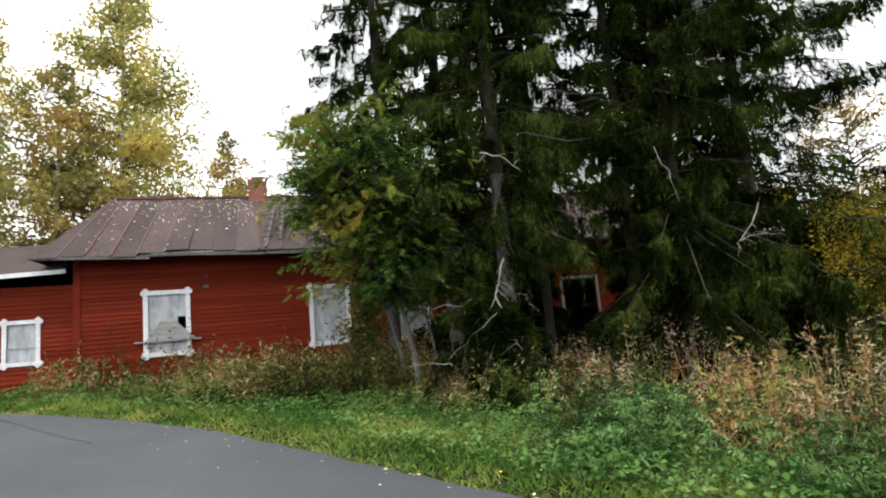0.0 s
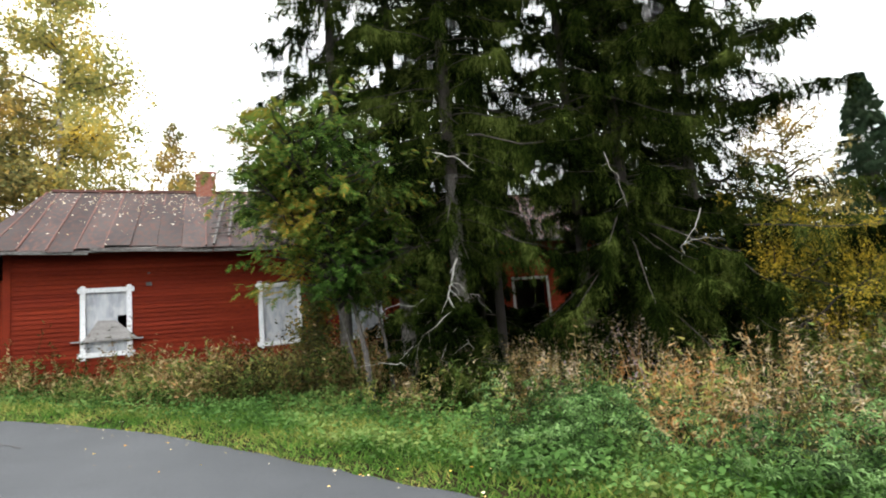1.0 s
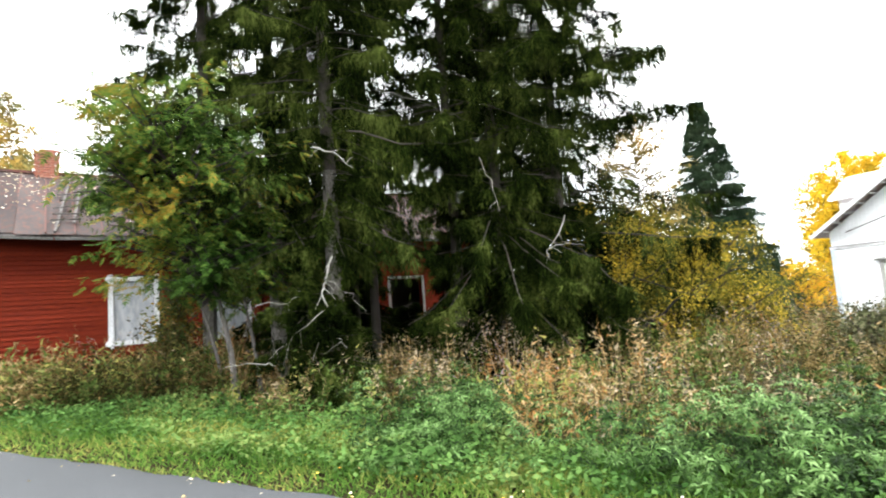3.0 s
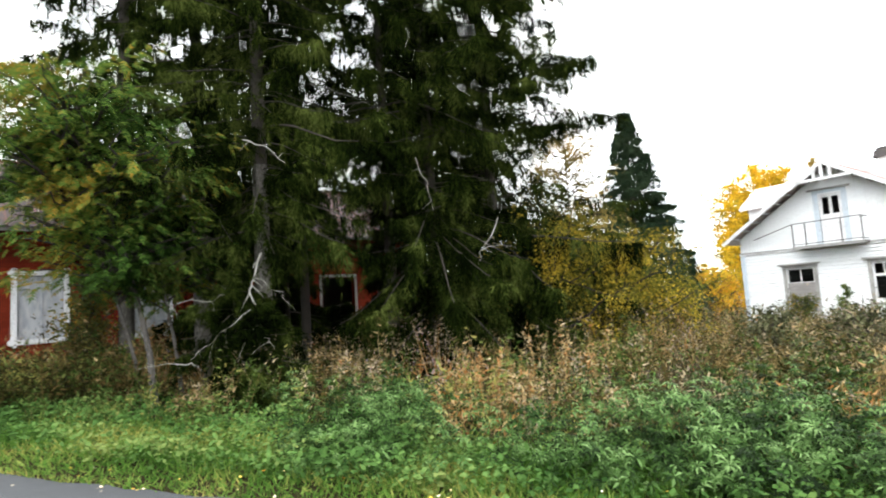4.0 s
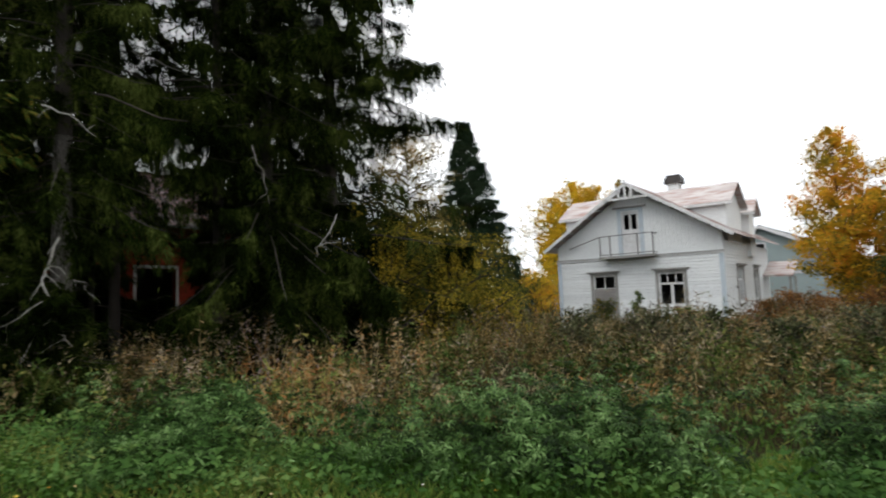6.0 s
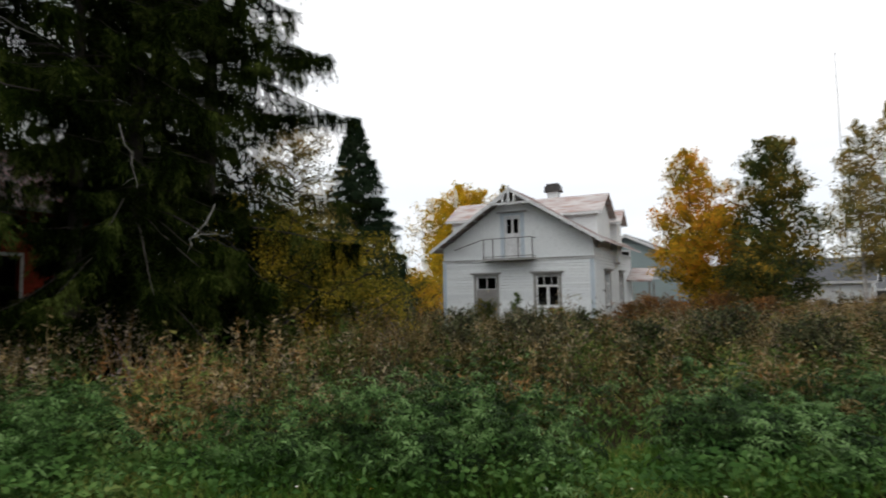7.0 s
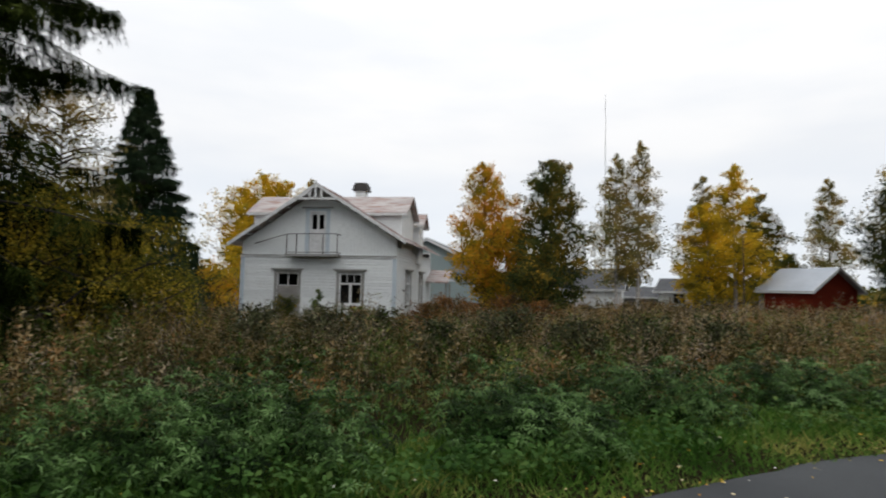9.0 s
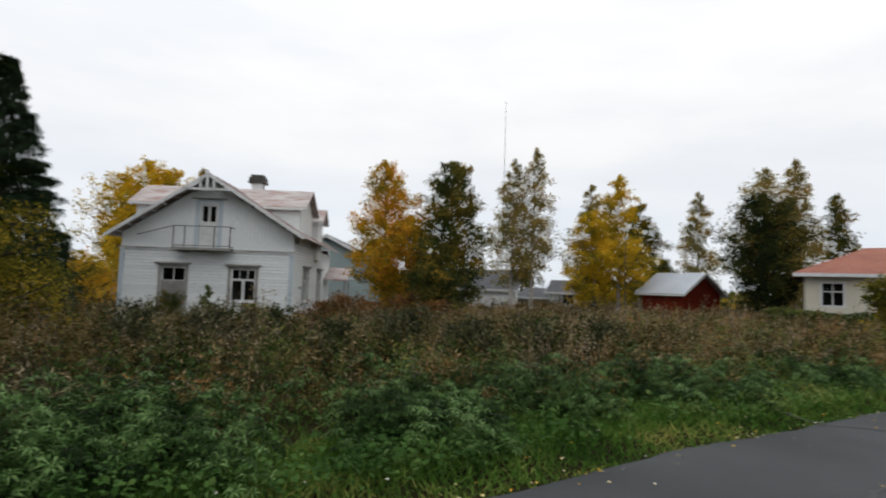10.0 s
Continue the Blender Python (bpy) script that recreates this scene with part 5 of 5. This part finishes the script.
leaf_tree(ground_at(81.8, 28), 8.1, 2.71, 48, "dark green tree turning yellow below", L_DARKGREEN, bark=M_BARKDARK, base=0.08, shape="spire", count=23525, leaf=0.133, trunk_r=0.12, limbs=60, loose=1.05)
leaf_tree(ground_at(80.4, 26.4), 3.0, 1.5, 148, "low green tree turning yellow before the taller one", L_DARKGREEN, bark=M_BARKDARK, base=0.05, shape="round", count=9000, leaf=0.12, trunk_r=0.07, limbs=40, loose=1.25)
leaf_tree(ground_at(88.0, 46), 12.6, 2.95, 49, "tall sparse birch with thinning leaves", L_BIRCHPALE, base=0.18, shape="spire", count=10082, leaf=0.171, trunk_r=0.15, droop=0.45, limbs=56, gaps=0.3, name="birch_tree", group="birches", loose=1.05)
leaf_tree(ground_at(90.0, 46), 13.4, 3.12, 50, "tall sparse birch with thinning leaves", L_BIRCHPALE, base=0.18, shape="spire", count=10922, leaf=0.171, trunk_r=0.15, droop=0.45, limbs=58, gaps=0.3, name="birch_tree", group="birches", loose=1.05)
leaf_tree(ground_at(95.6, 50), 11.0, 2.87, 51, "pale birch among the yellow trees", L_BIRCHPALE, base=0.1, shape="spire", count=8402, leaf=0.181, trunk_r=0.12, droop=0.4, limbs=48, name="birch_tree", group="birches", loose=1.05)
leaf_tree(ground_at(96.0, 48), 8.4, 3.61, 52, "broad yellow tree at the field's far edge", L_YELLOW, base=0.03, shape="spire", count=15123, leaf=0.171, trunk_r=0.12, limbs=54, gaps=0.1, loose=1.05)
leaf_tree(ground_at(98.2, 49), 11.6, 3.28, 53, "tall yellow poplar at the field's far edge", L_YELLOW, base=0.04, shape="spire", count=16804, leaf=0.171, trunk_r=0.14, limbs=58, gaps=0.1, loose=1.05)
leaf_tree(ground_at(100.2, 54), 9.8, 3.20, 54, "dark green tree behind the poplars", L_DARKGREEN, base=0.05, shape="spire", count=13443, leaf=0.190, trunk_r=0.12, limbs=50, loose=1.05)
leaf_tree(ground_at(102.2, 60), 5.0, 1.60, 55, "low green tree behind the barn", L_DARKGREEN, base=0.05, shape="round", count=7502, leaf=0.190, trunk_r=0.1, limbs=40, loose=1.25)
leaf_tree(ground_at(105.3, 62), 12.2, 2.80, 56, "sparse birch behind the barn", L_BIRCHPALE, base=0.1, shape="spire", count=9752, leaf=0.199, trunk_r=0.13, droop=0.4, limbs=52, name="birch_tree", group="birches", loose=1.25)
leaf_tree(ground_at(110.5, 45), 8.8, 2.9, 57, "broad dark green tree beside the barn", L_DEEP, bark=M_BARKDARK, base=0.03, shape="column", count=24000, leaf=0.17, trunk_r=0.14, limbs=80, gaps=0.08)
leaf_tree(ground_at(110.6, 47), 11.2, 2.80, 58, "green and yellow birch by the cream house", L_BIRCHPALE, base=0.1, shape="column", count=12003, leaf=0.181, trunk_r=0.14, droop=0.3, limbs=54, name="birch_tree", group="birches", loose=1.25)
leaf_tree(ground_at(113.0, 50), 12.4, 2.60, 59, "tall birch behind the cream house", L_BIRCHPALE, base=0.1, shape="spire", count=12003, leaf=0.181, trunk_r=0.14, droop=0.4, limbs=54, name="birch_tree", group="birches", loose=1.25)
leaf_tree(ground_at(116.0, 54), 10.2, 2.00, 60, "dark tree behind the cream house", L_DARKGREEN, base=0.2, shape="spire", count=7502, leaf=0.181, trunk_r=0.12, limbs=44, loose=1.25)
leaf_tree(ground_at(119.4, 27), 2.6, 0.9, 61, "yellow-green shrub before the cream house", L_BUSH, bark=M_BARKDARK, base=0.05, shape="bush", count=6820, leaf=0.104, trunk_r=0.04, limbs=34, name="bush", group="bushes")
leaf_tree(ground_at(55.4, 25.4), 1.25, 0.65, 62, "dark reddish shrub under the white house's window", L_DARKGREEN, bark=M_BARKDARK, base=0.05, shape="bush", count=2625, leaf=0.08, trunk_r=0.03, limbs=26, name="bush", group="bushes")
leaf_tree(ground_at(58.6, 25.0), 1.7, 0.45, 63, "thin yellow-green sapling at the white house's foot", L_WEED, bark=M_BARKDARK, base=0.05, shape="spire", count=1125, leaf=0.08, trunk_r=0.02, limbs=20, gaps=0.4, name="bush", group="bushes")
leaf_tree(ground_at(48.6, 33), 2.4, 2.2, 64, "ochre brush beside the white house", L_ORANGE, bark=M_BARKDARK, base=0.03, shape="bush", count=5580, leaf=0.134, trunk_r=0.03, limbs=40, name="bush", group="bushes")
for k_, (a_, d_, t_, r_) in enumerate(((69.0, 23.5, 1.0, 0.8), (71.6, 25.0, 1.2, 1.0), (74.0, 24.0, 1.1, 0.9), (77.2, 25.5, 1.3, 1.0), (80.5, 24.0, 1.1, 0.9), (62.6, 23.5, 0.9, 0.6))):
    leaf_tree(ground_at(a_, d_), t_, r_, 70 + k_, "rusty orange-brown shrub among the weeds", L_RUST, bark=M_BARKDARK, base=0.03, shape="bush", count=3500, leaf=0.08, trunk_r=0.02, limbs=24, name="bush", group="bushes")

for k_, (a_, d_, t_, r_) in enumerate(((60.0, 11.5, 0.95, 0.6), (64.5, 13.0, 0.9, 0.6), (53.0, 13.0, 0.85, 0.55), (70.0, 11.0, 0.9, 0.6), (77.0, 13.0, 1.0, 0.7), (84.0, 11.5, 0.9, 0.6), (91.0, 12.5, 0.95, 0.65), (97.0, 13.0, 0.85, 0.6))):
    leaf_tree(ground_at(a_, d_), t_, r_, 90 + k_, "grey-green shrub rising from the weeds", L_SAGE, bark=M_BARKDARK, base=0.03, shape="bush", count=2200, leaf=0.075, trunk_r=0.015, limbs=22, name="bush", group="bushes")

# clipped hedge before the cream house
rng = np.random.RandomState(88)
n = 9000
a_, b_ = polar(111.0, 33.0), polar(131.0, 29.0)
t_ = rng.uniform(0, 1, n)
across = rng.uniform(-0.4, 0.4, n)
hx, hy = a_.x + (b_.x - a_.x) * t_ + across * 0.3, a_.y + (b_.y - a_.y) * t_ + across
P = np.stack([hx, hy, height(hx, hy) + (1.05 + 0.06 * np.sin(t_ * 40)) * rng.uniform(0, 1, n) ** 0.5], 1)
X, Y, Z = frames_of(unit(rng.normal(0, 1, (n, 3))), rng)
sz = rng.uniform(0.08, 0.16, (n, 1))
tagged(mesh_part("hedge", strew("hedge", *LEAFLET, P, X * sz, Y * sz, Z * sz), L_WEED), "low clipped olive-green hedge before the cream house", "hedge")

# distant woods round the horizon
rng = np.random.RandomState(77)
n = 20000
az_ = np.radians(rng.uniform(0, 360, n))
dist = rng.uniform(95, 150, n)
hh = (5.5 + 2.5 * np.sin(az_ * 23) + 1.8 * np.sin(az_ * 61 + 1)) * rng.beta(1.4, 1.6, n) * np.where((np.degrees(az_) > 44) & (np.degrees(az_) < 122), 0.6, 1.0)
P = np.stack([dist * np.sin(az_), dist * np.cos(az_), hh], 1)
X, Y, Z = frames_of(unit(rng.normal(0, 1, (n, 3))), rng)
sz = rng.uniform(0.9, 2.0, (n, 1))
tagged(mesh_part("distant_woods", strew("distant_woods", *LEAF, P, X * sz, Y * sz, Z * sz), L_DARKGREEN), "distant mixed woods, dark green and yellow", "woods", kind="stuff")

# ---- the verge and the overgrown field ----
HOUSES = [(red.matrix_basis, -12.3, 13.6, -0.15, 7.0), (WM, -4.5, 4.6, -0.3, 11.0)]


def strewn(n, seed, reach, near=2.2, az0=-48.0, az1=126.0, power=1.0, d0=0.05, d1=1e9):
    """n places on the verge and field, thinning with distance, kept clear of road and houses."""
    rng = np.random.RandomState(seed)
    a = np.radians(rng.uniform(az0, az1, n))
    r = near + (reach - near) * rng.uniform(0, 1, n) ** power
    x, y = r * np.sin(a), r * np.cos(a)
    d = off_road(x, y)
    ok = (d > d0) & (d < d1)
    for m, x0, x1, y0, y1 in HOUSES:
        q = np.array(m.inverted())
        lx, ly = q[0, 0] * x + q[0, 1] * y + q[0, 3], q[1, 0] * x + q[1, 1] * y + q[1, 3]
        ok &= ~((lx > x0) & (lx < x1) & (ly > y0) & (ly < y1))
    x, y, d = x[ok], y[ok], d[ok]
    return rng, x, y, height(x, y), d


def patchy(x, y, f=0.5, seed=0.0):
    return 0.5 + 0.25 * (np.sin(x * f * 1.9 + seed) * np.cos(y * f * 1.6 - seed * 2) + np.sin(x * f * 0.7 - y * f * 1.1 + 3 * seed)) + 0.12 * np.sin(x * f * 5 + y * f * 4.1)


def wide(x):
    """Width of the mown grass strip along the road."""
    return 0.9 + 0.5 * ease((2 - x) / 5)


BLADE3 = ([(0, -0.5, 0), (0, 0.5, 0), (0.55, 0.36, 0.04), (1.0, 0.0, -0.1), (0.55, -0.36, 0.04)], [(0, 1, 2), (0, 2, 4), (4, 2, 3)])
# short grass on the strip, and thinner grass all over
rng, x, y, z, d = strewn(290000, 101, 19, 3.0, power=0.9, d0=-0.02, d1=4.5)
k = rng.uniform(0, 1, len(x)) < np.where(d < wide(x) + 1.0, 1.0, 0.14)
x, y, z, d = x[k], y[k], z[k], d[k]
n = len(x)
D = unit(np.stack([rng.normal(0, 0.8, n), rng.normal(0, 0.8, n), np.ones(n)], 1))
X, Y, Z = frames_of(D, rng)
L = rng.uniform(0.05, 0.2, (n, 1)) * (0.45 + 0.75 * ease((d - 0.0) / 0.8))[:, None]
W = rng.uniform(0.006, 0.013, (n, 1)) * (1 + np.hypot(x, y) / 14)[:, None]
tagged(mesh_part("roadside_grass", strew("roadside_grass", *BLADE3, np.stack([x, y, z], 1), X * L, Y * W, Z * L), L_GRASS), "short green and yellowing grass along the road", "grass", kind="stuff")

# small round-leaved weeds in the strip
rng, x, y, z, d = strewn(230000, 102, 17, 3.2, power=0.95, d0=0.35)
k = rng.uniform(0, 1, len(x)) < np.where(d < wide(x) + np.where(x < 2.5, 1.6, 0.15), patchy(x, y, 0.8, 2.0) * 0.9 + 0.25 * (x < 2.5), 0.08)
x, y, z, d = x[k], y[k], z[k], d[k]
n = len(x)
D = unit(np.stack([rng.normal(0, 1, n), rng.normal(0, 1, n), rng.normal(0.35, 0.35, n)], 1))
X, Y, Z = frames_of(D, rng, 0.7)
L = rng.uniform(0.035, 0.09, (n, 1))
P = np.stack([x, y, z + rng.uniform(0.05, 0.26, n) * (0.6 + 0.8 * patchy(x, y, 2.6, 5.0))], 1)
tagged(mesh_part("low_weeds", strew("low_weeds", *LEAF, P, X * L, Y * L, Z * L), L_STRIP), "low green weeds among the grass", "weeds", kind="stuff")

# lupine leaves: fingers round a stalk, in clumps
fing_v, fing_f = [], []
for i in range(8):
    a = 2 * math.pi * i / 8
    c, s = math.cos(a), math.sin(a)
    o = len(fing_v)
    for u, w, h in ((0.06, 0, 0), (0.55, -0.11, 0.14), (1.0, 0, -0.14 - 0.1 * (i % 3)), (0.55, 0.11, 0.14)):
        fing_v.append((u * c - w * s, u * s + w * c, h))
    fing_f.append((o, o + 1, o + 2, o + 3))
rng, x, y, z, d = strewn(2000, 103, 13.5, 4.2, az0=6, az1=126, power=0.9, d0=0.75)
k = rng.uniform(0, 1, len(x)) < np.where(d < 3.5, np.clip(2.6 * patchy(x, y, 1.2, 1.0) - 0.85, 0.02, 1) * ease((np.degrees(np.arctan2(x, y)) - 4) / 14), 0.05)
cx, cy, cd = x[k], y[k], d[k]
m = 34
big = rng.uniform(0.6, 1.4, len(cx))
size = np.repeat(big, m)
n = len(size)
a, rr = rng.uniform(0, 2 * math.pi, n), np.sqrt(rng.uniform(0, 1, n))
x, y = np.repeat(cx, m) + rr * np.sin(a) * 0.34 * size, np.repeat(cy, m) + rr * np.cos(a) * 0.34 * size
dome = np.sqrt(np.maximum(1 - rr * rr, 0.02))
top = np.repeat(rng.uniform(0.2, 0.68, len(cx)) * ease(0.35 + cd / 2.2), m) * size ** 0.5
P = np.stack([x, y, height(x, y) + top * (0.15 + 0.85 * dome) * rng.uniform(0.7, 1.05, n)], 1)
Zn = unit(np.stack([np.sin(a) * rr * 0.75 + rng.normal(0, 0.28, n), np.cos(a) * rr * 0.75 + rng.normal(0, 0.28, n), np.ones(n) * 0.9], 1))
Xn = unit(np.cross(Zn, rng.normal(0, 1, (n, 3))))
Yn = np.cross(Zn, Xn)
L = rng.uniform(0.045, 0.095, (n, 1)) * (0.8 + 0.3 * size[:, None])
tagged(mesh_part("shaded_lupine_leaves", strew("shaded_lupine_leaves", fing_v, fing_f, P, Xn * L, Yn * L, Zn * L), L_LUPINE_SHADED), "thick clumps of fingered lupine leaves", "lupines", kind="stuff")

# tall dry herbs over the field: stems with leaves up them
def herbs(name, label, n, seed, reach, near, tall, leaves, leaf, per, power=0.8, d0=1.6, keep=None, stem_w=0.007, az0=-48.0, az1=126.0):
    rng, x, y, z, d = strewn(n, seed, reach, near, az0, az1, power, d0)
    if keep is not None:
        k = rng.uniform(0, 1, len(x)) < keep(x, y, d)
        x, y, z, d = x[k], y[k], z[k], d[k]
    # each plant is a bunch of stems that spread from one foot
    bunch = 5
    x, y, z, d = x[::bunch], y[::bunch], z[::bunch], d[::bunch]
    plant = rng.uniform(0.6, 1.25, len(x)) * (0.55 + 0.45 * ease((d - d0) / 1.5)) * (0.5 + patchy(x, y, 1.1, 4.0))
    x, y, z, d, plant = (np.repeat(v, bunch) for v in (x, y, z, d, plant))
    n = len(x)
    lean = rng.normal(0, 0.24, (n, 2))
    x, y = x + lean[:, 0] * 0.25, y + lean[:, 1] * 0.25
    T = rng.uniform(tall[0], tall[1], n) * plant
    Ln = unit(np.stack([lean[:, 0], lean[:, 1], np.ones(n)], 1))
    far = 1 + np.hypot(x, y)[:, None] / 16
    X, Y, Z = frames_of(Ln, rng)
    base = np.stack([x, y, z - 0.02], 1)
    sm = strew("stems", *BLADE3, base, X * T[:, None], Y * stem_w * far, Z * 0.02)
    idx = np.repeat(np.arange(n), per)
    u = rng.uniform(0.18, 1.0, len(idx))
    P = base[idx] + Ln[idx] * (T[idx] * u)[:, None] + rng.normal(0, 0.035, (len(idx), 3))
    D = unit(np.stack([rng.normal(0, 1, len(idx)), rng.normal(0, 1, len(idx)), rng.normal(0.5, 0.7, len(idx))], 1))
    LX, LY, LZ = frames_of(D, rng)
    S = rng.uniform(0.6, 1.3, (len(idx), 1)) * leaf * far[idx] ** 0.45
    ob = tagged(mesh_part(name, strew(name, [(0.05, -0.15, 0.0), (1, 0.03, -0.1), (0.1, 0.15, 0.05)], [(0, 1, 2)], P, LX * S, LY * S, LZ * S), leaves), label, "weeds", kind="stuff")
    tagged(mesh_part("stems", sm, L_DRY, ob), kind="stuff")
    return ob


herbs("dry_herbs", "tall brown dried herbs filling the field", 19000, 111, 30, 5.0, (0.5, 0.95), L_DRY, 0.07, 20, power=0.75, d0=2.0, keep=lambda x, y, d: np.clip(2.0 * patchy(x, y, 1.3, 0.5) - 0.35, 0.08, 1))
herbs("seed_head_herbs", "grey-brown seed heads above the weeds", 15000, 112, 34, 6.0, (0.75, 1.15), L_DRYGREY, 0.055, 20, power=0.75, d0=2.5, keep=lambda x, y, d: np.clip(2.0 * patchy(x, y, 0.8, 7.0) - 0.4, 0.08, 1))
herbs("green_herbs", "green nettles and weeds among the dry herbs", 16000, 113, 30, 4.5, (0.4, 0.85), L_WEED, 0.08, 18, power=0.8, d0=1.5, keep=lambda x, y, d: np.clip(2.0 * patchy(x, y, 1.1, 11.0) - 0.45, 0.06, 1) * np.where((d < 3.2) & (x > 1.5), 0.25, 1.0))
herbs("far_herbs", "brown field of dry weeds reaching to the houses", 8000, 114, 70, 22, (0.45, 0.8), L_DRY, 0.12, 8, power=0.9, d0=3.0, az0=44)
herbs("dry_wall_weeds", "brown and rusty weeds along the foot of the red wall", 2600, 116, 17, 11, (0.5, 1.25), L_DRY, 0.09, 15, power=1.0, d0=0.9, az0=-46, az1=-2, keep=lambda x, y, d: 0.75)
herbs("wall_weeds", "weeds along the foot of the red wall", 2200, 115, 17, 11, (0.4, 0.85), L_WEED, 0.095, 15, power=1.0, d0=0.7, az0=-46, az1=-4, keep=lambda x, y, d: 0.9)

# fallen leaves on the road's edge and verge
rng, x, y, z, d = strewn(15000, 121, 14, 2.5, power=0.9, d0=-3.0, d1=1.0)
k = rng.uniform(0, 1, len(x)) < np.where(d < 0, np.exp(d / 0.13) * 0.85 + 0.01, np.exp(-d / 0.3) * 0.3)
x, y, z, d = x[k], y[k], z[k], d[k]
n = len(x)
P = np.stack([x, y, height(x, y) + np.where(d < 0.1, 0.042, 0.09)], 1)
D = unit(np.stack([rng.normal(0, 1, n), rng.normal(0, 1, n), rng.normal(0, 0.12, n)], 1))
X, Y, Z = frames_of(D, rng, 0.35)
L = rng.uniform(0.02, 0.045, (n, 1))
tagged(mesh_part("fallen_leaves", strew("fallen_leaves", *LEAF, P, X * L, Y * L * 1.3, Z * L), L_FALLEN), "yellow and brown leaves lying along the road's edge", "fallen leaves", kind="stuff")
